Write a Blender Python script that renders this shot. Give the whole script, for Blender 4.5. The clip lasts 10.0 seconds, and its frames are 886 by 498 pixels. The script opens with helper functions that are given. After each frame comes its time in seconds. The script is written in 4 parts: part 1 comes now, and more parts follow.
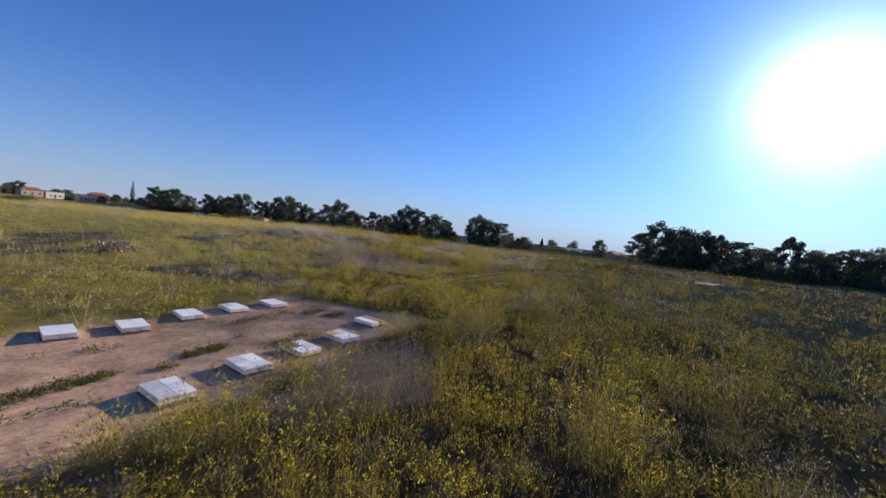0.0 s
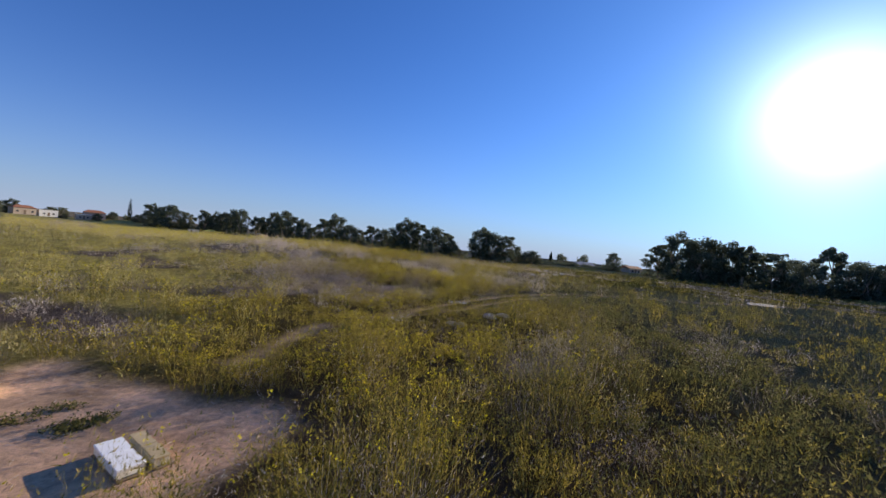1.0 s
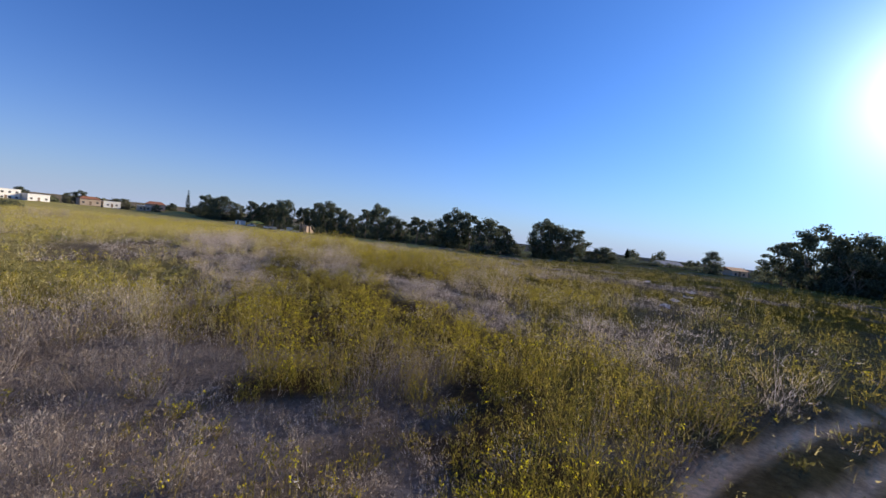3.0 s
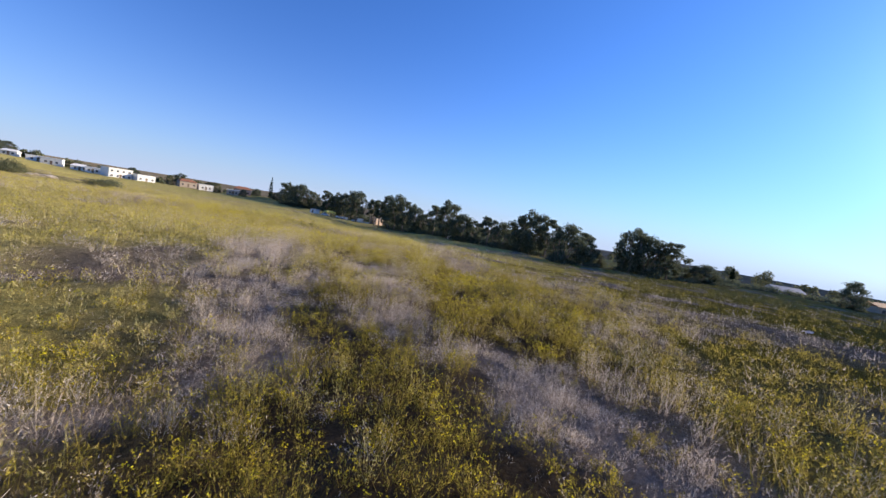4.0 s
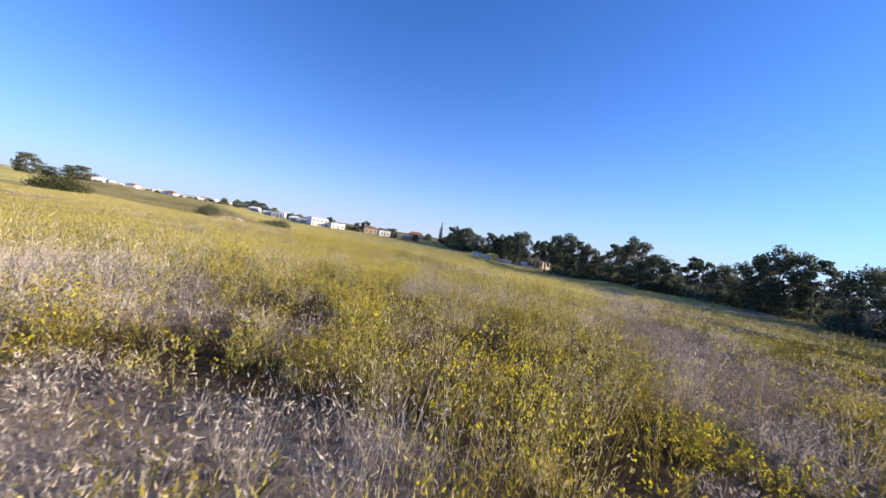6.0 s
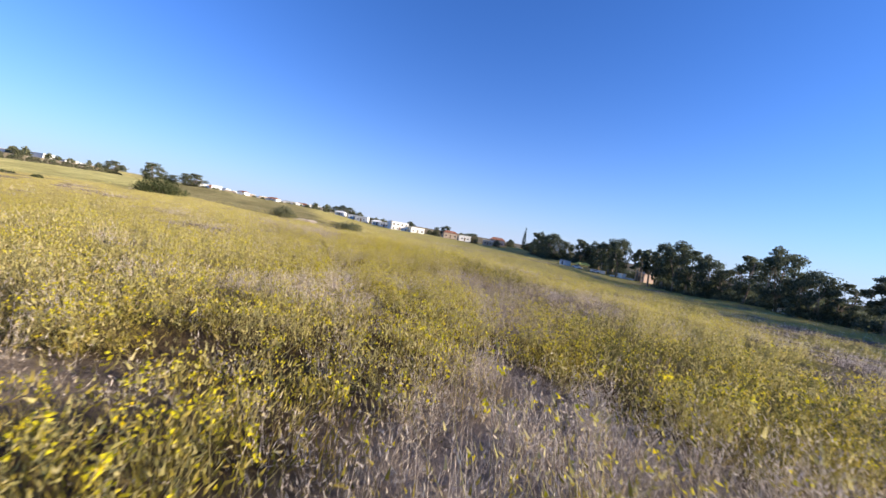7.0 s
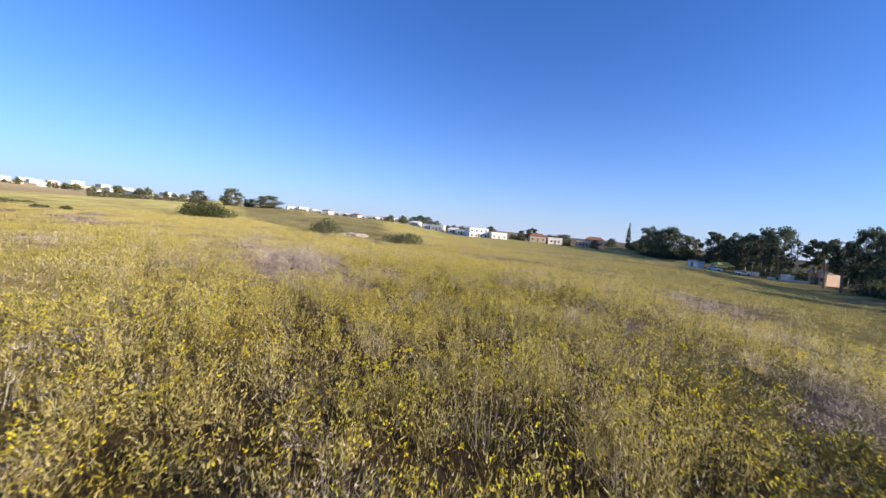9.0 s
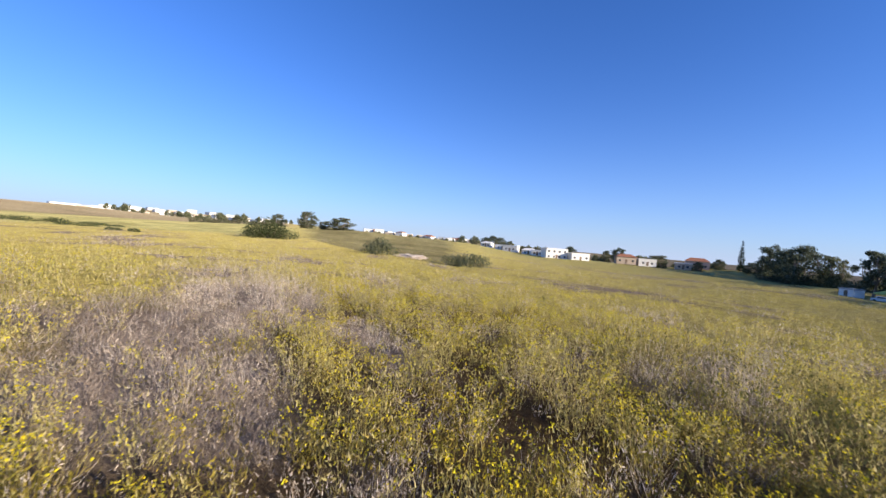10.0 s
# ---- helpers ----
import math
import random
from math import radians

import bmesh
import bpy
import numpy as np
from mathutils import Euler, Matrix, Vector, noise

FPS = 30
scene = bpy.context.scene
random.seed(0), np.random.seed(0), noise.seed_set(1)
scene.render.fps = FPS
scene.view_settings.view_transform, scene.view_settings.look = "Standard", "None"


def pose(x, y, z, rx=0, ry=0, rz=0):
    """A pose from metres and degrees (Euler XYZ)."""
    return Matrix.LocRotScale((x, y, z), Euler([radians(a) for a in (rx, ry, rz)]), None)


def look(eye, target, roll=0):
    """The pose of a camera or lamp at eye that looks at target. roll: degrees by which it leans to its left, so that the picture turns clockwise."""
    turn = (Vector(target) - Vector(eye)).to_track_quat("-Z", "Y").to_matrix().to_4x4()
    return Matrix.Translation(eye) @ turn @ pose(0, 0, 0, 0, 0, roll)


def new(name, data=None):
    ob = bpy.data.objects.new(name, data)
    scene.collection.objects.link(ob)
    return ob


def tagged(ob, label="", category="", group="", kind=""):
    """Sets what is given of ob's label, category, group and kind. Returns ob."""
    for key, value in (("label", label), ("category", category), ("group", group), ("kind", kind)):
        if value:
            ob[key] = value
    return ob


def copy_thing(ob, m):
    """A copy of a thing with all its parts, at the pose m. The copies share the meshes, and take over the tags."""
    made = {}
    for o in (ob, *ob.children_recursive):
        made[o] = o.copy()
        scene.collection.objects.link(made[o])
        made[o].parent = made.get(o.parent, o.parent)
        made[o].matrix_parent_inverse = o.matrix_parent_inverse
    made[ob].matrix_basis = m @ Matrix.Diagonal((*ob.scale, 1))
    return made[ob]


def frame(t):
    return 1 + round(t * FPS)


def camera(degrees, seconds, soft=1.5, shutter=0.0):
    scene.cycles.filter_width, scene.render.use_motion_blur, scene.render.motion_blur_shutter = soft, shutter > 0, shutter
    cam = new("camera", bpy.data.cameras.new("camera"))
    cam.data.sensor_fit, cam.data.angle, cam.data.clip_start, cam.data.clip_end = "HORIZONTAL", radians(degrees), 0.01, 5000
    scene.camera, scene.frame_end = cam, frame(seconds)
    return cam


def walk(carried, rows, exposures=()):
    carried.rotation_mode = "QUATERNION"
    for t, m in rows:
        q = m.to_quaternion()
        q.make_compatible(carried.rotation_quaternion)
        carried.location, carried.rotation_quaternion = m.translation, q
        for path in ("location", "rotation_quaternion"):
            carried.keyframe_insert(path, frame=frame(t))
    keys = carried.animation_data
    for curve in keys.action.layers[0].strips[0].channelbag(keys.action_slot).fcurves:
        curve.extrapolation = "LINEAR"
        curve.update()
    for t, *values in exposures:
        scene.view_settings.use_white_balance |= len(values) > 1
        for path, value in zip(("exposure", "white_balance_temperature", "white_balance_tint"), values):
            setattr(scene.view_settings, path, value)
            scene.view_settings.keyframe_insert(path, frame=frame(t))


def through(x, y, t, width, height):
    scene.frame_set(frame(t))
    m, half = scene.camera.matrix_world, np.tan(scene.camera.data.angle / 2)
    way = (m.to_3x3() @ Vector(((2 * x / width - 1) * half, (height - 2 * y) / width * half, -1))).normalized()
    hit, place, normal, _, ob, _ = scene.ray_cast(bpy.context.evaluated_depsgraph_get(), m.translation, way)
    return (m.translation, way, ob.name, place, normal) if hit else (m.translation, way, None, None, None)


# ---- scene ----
cam = camera(96.9, 10.0, soft=1.5, shutter=0.06)
PATH = [
    (0, (-0.000, -0.000, 4.551), (-0.011, 9.987, 4.049), 5.88),
    (0.5, (1.402, 5.191, 4.191), (1.190, 15.189, 4.138), 5.43),
    (1, (2.230, 10.761, 4.229), (1.989, 20.757, 4.101), 5.27),
    (1.5, (2.676, 16.542, 4.198), (2.386, 26.536, 4.006), 4.94),
    (2, (2.826, 22.216, 4.164), (2.514, 32.209, 3.957), 4.32),
    (2.5, (2.913, 28.099, 4.234), (1.999, 38.052, 3.928), 4.17),
    (4, (-1.916, 41.140, 6.167), (-5.100, 50.588, 5.387), 9.24),
    (4.5, (-3.372, 47.467, 5.527), (-7.675, 56.467, 4.829), 9.39),
    (5, (-5.640, 53.700, 4.878), (-10.879, 62.192, 4.214), 8.81),
    (5.5, (-7.584, 58.711, 4.554), (-13.729, 66.589, 4.122), 8.68),
    (6, (-9.814, 63.517, 4.416), (-16.795, 70.671, 4.121), 8.78),
    (7.5, (-24.649, 76.818, 4.373), (-33.257, 81.865, 3.723), 9.50),
    (8, (-30.528, 80.534, 4.729), (-39.249, 85.374, 4.008), 8.79),
    (8.5, (-36.750, 83.747, 4.552), (-45.745, 88.061, 3.865), 6.79),
    (9, (-42.607, 86.838, 4.395), (-51.892, 90.501, 3.788), 5.05),
    (9.5, (-48.757, 89.749, 4.310), (-58.330, 92.606, 3.881), 4.85),
    (10, (-54.667, 92.080, 4.133), (-64.496, 93.910, 3.907), 4.52),
]
EXPOSURES = [(0, 0.02), (2.5, 0.05), (4, 0.48), (5, 0.66), (6, 0.67), (7.5, 0.6), (10, 0.51)]
walk(cam, [(t, look(eye, target, roll)) for t, eye, target, roll in PATH], EXPOSURES)

# ---- light ----
SUN_AZ, SUN_EL = radians(42.5), radians(17.0)      # to the right of +y, above the level
SUN_WAY = Vector((math.sin(SUN_AZ) * math.cos(SUN_EL), math.cos(SUN_AZ) * math.cos(SUN_EL), math.sin(SUN_EL)))
world = bpy.data.worlds.new("sky")
scene.world = world
world.use_nodes = True
wn, wl = world.node_tree.nodes, world.node_tree.links
wn.clear()
w_out, w_bg, w_sky = wn.new("ShaderNodeOutputWorld"), wn.new("ShaderNodeBackground"), wn.new("ShaderNodeTexSky")
w_sky.sky_type, w_sky.sun_disc = "NISHITA", False
w_sky.sun_elevation, w_sky.sun_rotation = SUN_EL, SUN_AZ
w_sky.air_density, w_sky.dust_density, w_sky.ozone_density, w_sky.altitude = 1.0, 0.15, 3.5, 50
w_bg.inputs["Strength"].default_value = 0.1
w_tint = wn.new("ShaderNodeMix")
w_tint.data_type, w_tint.blend_type = "RGBA", "MULTIPLY"
w_tint.inputs[0].default_value = 1.0
w_tint.inputs[7].default_value = (0.49, 0.87, 1.55, 1)
wl.new(w_sky.outputs["Color"], w_tint.inputs[6])
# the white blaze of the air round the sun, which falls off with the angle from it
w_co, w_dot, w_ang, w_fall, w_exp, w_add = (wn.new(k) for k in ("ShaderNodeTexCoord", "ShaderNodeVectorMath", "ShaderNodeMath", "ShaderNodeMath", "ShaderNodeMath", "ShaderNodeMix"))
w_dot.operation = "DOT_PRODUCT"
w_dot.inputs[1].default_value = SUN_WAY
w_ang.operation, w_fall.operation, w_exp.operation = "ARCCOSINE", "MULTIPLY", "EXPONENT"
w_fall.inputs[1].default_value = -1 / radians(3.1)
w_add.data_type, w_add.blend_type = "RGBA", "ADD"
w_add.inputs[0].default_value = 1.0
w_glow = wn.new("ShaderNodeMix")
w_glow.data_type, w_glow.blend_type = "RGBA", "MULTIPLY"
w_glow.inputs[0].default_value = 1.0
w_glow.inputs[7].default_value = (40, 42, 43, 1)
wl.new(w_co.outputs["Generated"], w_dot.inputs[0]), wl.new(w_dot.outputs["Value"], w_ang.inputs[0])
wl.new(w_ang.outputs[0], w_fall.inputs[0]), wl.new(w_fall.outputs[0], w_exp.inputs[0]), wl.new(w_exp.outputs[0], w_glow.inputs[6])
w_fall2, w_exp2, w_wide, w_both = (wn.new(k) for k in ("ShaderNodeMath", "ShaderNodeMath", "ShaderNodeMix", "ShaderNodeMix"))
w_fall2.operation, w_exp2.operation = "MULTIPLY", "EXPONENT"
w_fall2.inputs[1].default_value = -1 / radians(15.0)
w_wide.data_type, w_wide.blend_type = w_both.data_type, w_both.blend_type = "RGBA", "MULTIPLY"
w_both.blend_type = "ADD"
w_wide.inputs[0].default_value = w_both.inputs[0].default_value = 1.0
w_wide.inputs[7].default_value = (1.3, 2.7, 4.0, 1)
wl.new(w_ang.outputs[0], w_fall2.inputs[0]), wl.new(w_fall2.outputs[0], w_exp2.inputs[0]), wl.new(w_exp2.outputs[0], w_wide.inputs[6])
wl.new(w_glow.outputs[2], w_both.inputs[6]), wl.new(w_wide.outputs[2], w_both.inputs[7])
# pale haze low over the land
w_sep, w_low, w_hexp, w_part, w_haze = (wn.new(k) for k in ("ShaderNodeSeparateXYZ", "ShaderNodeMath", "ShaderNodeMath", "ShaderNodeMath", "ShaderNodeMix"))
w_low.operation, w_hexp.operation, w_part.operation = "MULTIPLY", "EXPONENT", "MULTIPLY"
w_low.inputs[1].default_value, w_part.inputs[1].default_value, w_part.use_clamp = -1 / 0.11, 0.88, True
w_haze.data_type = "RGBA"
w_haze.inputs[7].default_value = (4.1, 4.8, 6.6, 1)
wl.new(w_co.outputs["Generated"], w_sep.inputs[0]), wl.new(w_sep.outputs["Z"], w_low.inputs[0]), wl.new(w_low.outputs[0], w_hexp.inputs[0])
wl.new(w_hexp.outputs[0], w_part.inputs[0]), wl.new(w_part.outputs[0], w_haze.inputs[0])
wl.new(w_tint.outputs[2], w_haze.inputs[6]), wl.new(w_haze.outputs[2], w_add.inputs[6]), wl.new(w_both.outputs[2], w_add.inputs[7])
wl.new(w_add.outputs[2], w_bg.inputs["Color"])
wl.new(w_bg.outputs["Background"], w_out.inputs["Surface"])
sun = new("sun", bpy.data.lights.new("sun", "SUN"))
sun.data.energy, sun.data.angle, sun.data.color = 6.6, radians(0.6), (1.0, 0.85, 0.65)
sun.matrix_world = look(SUN_WAY * 60, (0, 0, 0))


# ---- materials ----
def nodes_of(name, rough=0.8):
    m = bpy.data.materials.new(name)
    m.use_nodes = True
    n, l = m.node_tree.nodes, m.node_tree.links
    b = n["Principled BSDF"]
    b.inputs["Roughness"].default_value = rough
    b.inputs["Specular IOR Level"].default_value = 0.25
    return m, n, l, b


def ramp(n, stops):
    r = n.new("ShaderNodeValToRGB")
    while len(r.color_ramp.elements) < len(stops):
        r.color_ramp.elements.new(0.5)
    for e, (at, c) in zip(r.color_ramp.elements, stops):
        e.position, e.color = at, (*c, 1)
    return r


def surface(name, colors, rough=0.8, scale=6.0, fine=60.0, bump=0.3, metal=0.0, spread=0.06):
    """A mottled surface: two scales of noise between the colours, with fine relief."""
    m, n, l, b = nodes_of(name, rough)
    co = n.new("ShaderNodeTexCoord")
    big, small, mix = n.new("ShaderNodeTexNoise"), n.new("ShaderNodeTexNoise"), n.new("ShaderNodeMath")
    big.inputs["Scale"].default_value, big.inputs["Detail"].default_value = scale, 5
    small.inputs["Scale"].default_value, small.inputs["Detail"].default_value = fine, 4
    l.new(co.outputs["Object"], big.inputs["Vector"]), l.new(co.outputs["Object"], small.inputs["Vector"])
    mix.operation = "MULTIPLY_ADD"
    mix.inputs[1].default_value = 0.45
    l.new(small.outputs["Fac"], mix.inputs[0])
    half = n.new("ShaderNodeMath")
    half.operation, half.inputs[1].default_value = "MULTIPLY", 0.6
    l.new(big.outputs["Fac"], half.inputs[0]), l.new(half.outputs[0], mix.inputs[2])
    k = len(colors)
    r = ramp(n, [(0.33 + 0.4 * i / max(1, k - 1), c) for i, c in enumerate(colors)])
    l.new(mix.outputs[0], r.inputs["Fac"])
    info, hsv = n.new("ShaderNodeObjectInfo"), n.new("ShaderNodeHueSaturation")
    span = n.new("ShaderNodeMapRange")
    span.inputs["To Min"].default_value, span.inputs["To Max"].default_value = 1 - spread, 1 + spread
    l.new(info.outputs["Random"], span.inputs["Value"]), l.new(span.outputs["Result"], hsv.inputs["Value"])
    l.new(r.outputs["Color"], hsv.inputs["Color"]), l.new(hsv.outputs["Color"], b.inputs["Base Color"])
    bp = n.new("ShaderNodeBump")
    bp.inputs["Strength"].default_value, bp.inputs["Distance"].default_value = bump, 0.02
    l.new(small.outputs["Fac"], bp.inputs["Height"]), l.new(bp.outputs["Normal"], b.inputs["Normal"])
    b.inputs["Metallic"].default_value = metal
    return m


def leafy(name, colors, through=0.35, rough=0.8):
    """Thin leaves, stems and petals: a colour of its own for each piece, and light that shines through."""
    m, n, l, b = nodes_of(name, rough)
    b.inputs["Specular IOR Level"].default_value = 0.03
    geo = n.new("ShaderNodeNewGeometry")
    r = ramp(n, [(i / (len(colors) - 1), c) for i, c in enumerate(colors)])
    l.new(geo.outputs["Random Per Island"], r.inputs["Fac"])
    l.new(r.outputs["Color"], b.inputs["Base Color"])
    tr, mx = n.new("ShaderNodeBsdfTranslucent"), n.new("ShaderNodeMixShader")
    l.new(r.outputs["Color"], tr.inputs["Color"])
    mx.inputs["Fac"].default_value = through
    l.new(b.outputs["BSDF"], mx.inputs[1]), l.new(tr.outputs["BSDF"], mx.inputs[2])
    l.new(mx.outputs["Shader"], n["Material Output"].inputs["Surface"])
    return m


def soil_material():
    """Ground cover: the tint of each stretch of field, with clods, litter and grass-like mottling over it."""
    m, n, l, b = nodes_of("ground", 0.95)
    b.inputs["Specular IOR Level"].default_value = 0.0
    b.inputs["Diffuse Roughness"].default_value = 1.0
    co, at = n.new("ShaderNodeTexCoord"), n.new("ShaderNodeVertexColor")
    at.layer_name = "cover"
    hsv = n.new("ShaderNodeHueSaturation")
    a, c, d = n.new("ShaderNodeTexNoise"), n.new("ShaderNodeTexNoise"), n.new("ShaderNodeTexNoise")
    for node, s in ((a, 0.9), (c, 7.0), (d, 55.0)):
        node.inputs["Scale"].default_value, node.inputs["Detail"].default_value = s, 8
        node.inputs["Roughness"].default_value, node.inputs["Distortion"].default_value = 0.65, 0.6
        l.new(co.outputs["Object"], node.inputs["Vector"])
    s1, s2 = n.new("ShaderNodeMath"), n.new("ShaderNodeMath")
    s1.operation = s2.operation = "ADD"
    l.new(a.outputs["Fac"], s1.inputs[0]), l.new(c.outputs["Fac"], s1.inputs[1])
    l.new(s1.outputs[0], s2.inputs[0]), l.new(d.outputs["Fac"], s2.inputs[1])
    span = n.new("ShaderNodeMapRange")
    for key, v in (("From Min", 1.1), ("From Max", 1.9), ("To Min", 0.4), ("To Max", 1.55)):
        span.inputs[key].default_value = v
    l.new(s2.outputs[0], span.inputs["Value"]), l.new(span.outputs["Result"], hsv.inputs["Value"])
    l.new(at.outputs["Color"], hsv.inputs["Color"]), l.new(hsv.outputs["Color"], b.inputs["Base Color"])
    bp = n.new("ShaderNodeBump")
    bp.inputs["Distance"].default_value = 0.14
    l.new(at.outputs["Alpha"], bp.inputs["Strength"])
    l.new(s2.outputs[0], bp.inputs["Height"]), l.new(bp.outputs["Normal"], b.inputs["Normal"])
    return m


GROUND = soil_material()
STEM = leafy("green_stem", [(0.125, 0.11, 0.022), (0.225, 0.19, 0.034), (0.345, 0.275, 0.052), (0.46, 0.35, 0.1)], 0.38)
STRAW = leafy("dry_stem", [(0.43, 0.36, 0.29), (0.59, 0.505, 0.415), (0.73, 0.64, 0.54), (0.59, 0.46, 0.33)], 0.26)
RIPE = leafy("ripe_stem", [(0.29, 0.21, 0.085), (0.43, 0.375, 0.13), (0.55, 0.475, 0.175), (0.63, 0.53, 0.27)], 0.42)
# dark weeds; the tint also stands for the shaded sides of backlit growth
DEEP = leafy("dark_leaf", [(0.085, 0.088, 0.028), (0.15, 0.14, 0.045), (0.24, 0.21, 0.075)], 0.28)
WITHERED = leafy("withered_stem", [(0.16, 0.13, 0.112), (0.26, 0.215, 0.182), (0.38, 0.325, 0.275), (0.28, 0.205, 0.142)], 0.18)
PETAL = leafy("petal", [(0.6, 0.52, 0.02), (0.74, 0.65, 0.04), (0.66, 0.49, 0.015)], 0.4)
LEAF = leafy("eucalyptus_leaf", [(0.06, 0.076, 0.05), (0.105, 0.125, 0.083), (0.185, 0.205, 0.14)], 0.38)
# grey-green leaves; on far trees the paleness stands in for haze
LEAF_PALE = leafy("pale_leaf", [(0.1, 0.11, 0.065), (0.15, 0.16, 0.09), (0.22, 0.22, 0.13)], 0.3)
BUSH = leafy("bush_leaf", [(0.045, 0.06, 0.024), (0.075, 0.09, 0.04), (0.1, 0.105, 0.05)], 0.2)
CYPRESS = leafy("cypress_leaf", [(0.014, 0.024, 0.012), (0.024, 0.038, 0.018)], 0.1)
BARK = surface("bark", [(0.1, 0.075, 0.055), (0.22, 0.18, 0.14), (0.34, 0.3, 0.25)], 0.9, 1.5, 12, 0.6)
HIVE_WHITE = surface("hive_white_paint", [(0.62, 0.55, 0.41), (0.82, 0.77, 0.64), (0.88, 0.84, 0.73)], 0.5, 3, 25, 0.15, spread=0.05)
HIVE_CREAM = surface("hive_cream_paint", [(0.42, 0.36, 0.22), (0.62, 0.55, 0.38), (0.7, 0.64, 0.48)], 0.6, 4, 25, 0.2)
LID_WHITE = surface("lid_white", [(0.8, 0.78, 0.74), (0.89, 0.88, 0.85), (0.91, 0.9, 0.88)], 0.3, 2, 30, 0.06, spread=0.04)
LID_GREY = surface("lid_grey", [(0.5, 0.5, 0.49), (0.66, 0.65, 0.63)], 0.45, 3, 30, 0.1)
LID_BROWN = surface("lid_rusty_brown", [(0.12, 0.07, 0.045), (0.2, 0.12, 0.08)], 0.8, 4, 30, 0.2)
LID_TAN = surface("lid_bare_wood", [(0.4, 0.3, 0.16), (0.55, 0.44, 0.26)], 0.75, 4, 30, 0.2)
WOOD = surface("pallet_wood", [(0.14, 0.1, 0.07), (0.28, 0.21, 0.15)], 0.9, 5, 40, 0.4)
PLASTIC = surface("crumpled_plastic", [(0.42, 0.36, 0.31), (0.76, 0.69, 0.61)], 0.35, 6, 30, 0.3)
RUBBLE = surface("rubble", [(0.3, 0.28, 0.25), (0.5, 0.47, 0.43)], 0.9, 5, 30, 0.6)
EARTH = surface("pale_earth", [(0.4, 0.33, 0.27), (0.52, 0.44, 0.36)], 0.95, 1, 10, 0.5)
RENDER_WHITE = surface("white_plaster", [(0.66, 0.64, 0.6), (0.8, 0.79, 0.76)], 0.8, 0.6, 8, 0.1)
RENDER_PINK = surface("pink_plaster", [(0.48, 0.34, 0.26), (0.6, 0.45, 0.36)], 0.85, 0.6, 8, 0.1)
RENDER_TAN = surface("tan_plaster", [(0.4, 0.32, 0.24), (0.52, 0.42, 0.33)], 0.85, 0.6, 8, 0.1)
TILES = surface("clay_roof_tiles", [(0.24, 0.1, 0.055), (0.4, 0.18, 0.1)], 0.85, 1.5, 14, 0.5)
DARK = surface("dark_opening", [(0.05, 0.055, 0.06), (0.1, 0.105, 0.11)], 0.25, 1, 5, 0.0)
SHEET = surface("roof_sheet", [(0.3, 0.28, 0.27), (0.42, 0.4, 0.38)], 0.6, 1, 8, 0.2)
YELLOW = surface("yellow_canvas", [(0.55, 0.5, 0.1), (0.65, 0.6, 0.16)], 0.7, 1, 8, 0.1)
TYRE = surface("black_rubber", [(0.015, 0.015, 0.016), (0.03, 0.03, 0.03)], 0.8, 3, 20, 0.1)


# ---- the lie of the land ----
NEAR_SPOTS = [(0, 0, 0.15), (-6, 9, 0), (-3, 17, 0), (-12, 12, -0.3), (-8, 19, -0.25), (-24, 29, -0.1), (3, 36, 0.35), (-6, 28, 0.4),
              (9, 34, 0.6), (29, 51, 0.3), (10, 46, 0.95), (-13, 46, 0.2), (-12, 62, 2.2), (-4, 56, 2.2), (-20, 65, 2.1), (-18, 69, 2.2),
              (-43, 93, 1.1), (-49, 121, -1.4), (-59, 95, 0.8), (-68, 86, 1.0), (-126, 94, 0.5), (-117, 108, -0.2)]
FAR_SPOTS = [(-166, 66, 0.8), (-173, 0, 0.3), (-115, 240, -4.0), (-55, 195, -1.8), (-16, 168, -1.2), (18, 182, -1.8), (60, 187, -0.8),
             (88, 140, -0.3), (110, 115, 0.0), (-160, 250, -2.0), (-220, 272, 0.2), (-235, 195, -0.6), (-292, 55, 4.4), (-302, 90, 5.7), (-215, 98, 2.4), (-345, 140, 2.7), (-300, 116, 4.2), (-410, 206, 3.6), (-600, 0, 9.0),
             (-520, -260, 10.0), (-900, -250, 17.0), (-330, 250, -4.5), (-285, 310, -5.5), (-190, 330, -7.0), (-100, 310, -7.0), (-20, 270, -4.0), (-700, 310, 2.0), (-75, 185, -3.9), (-206, 236, -1.4), (-190, 238, -2.6), (-172, 234, -3.3), (-155, 230, -3.7), (-60, 150, -2.3), (-92, 196, -4.7), (-108, 214, -4.9), (-125, 180, -1.4), (-140, 200, -1.7), (-105, 160, -1.0), (-118, 190, -2.3), (-160, 215, -1.9), (-2, 90, 0.6), (0, 125, -0.9), (9, 102, 0.1), (16, 146, -1.4), (62, 108, 0.0), (50, 92, 0.45), (80, 130, -2.6), (95, 118, -2.6), (74, 98, -0.3), (20, 260, -8), (85, 260, -8), (160, 250, -8), (260, 420, -16), (400, 250, -15), (20, 480, -16), (700, 900, -34), (900, 300, -32), (100, 1400, -42), (1100, 1200, -68), (2200, 2400, -170), (300, 3600, -260), (3800, 1200, -260), (3400, 3400, -330), (1500, 4300, -330), (4400, 4400, -380), (300, -200, 0), (0, -300, 0)]
SPOTS = np.array(NEAR_SPOTS + FAR_SPOTS, float)


def lattice(i, j, seed):
    v = np.sin(i * 127.1 + j * 311.7 + seed * 74.7) * 43758.5453
    return v - np.floor(v)


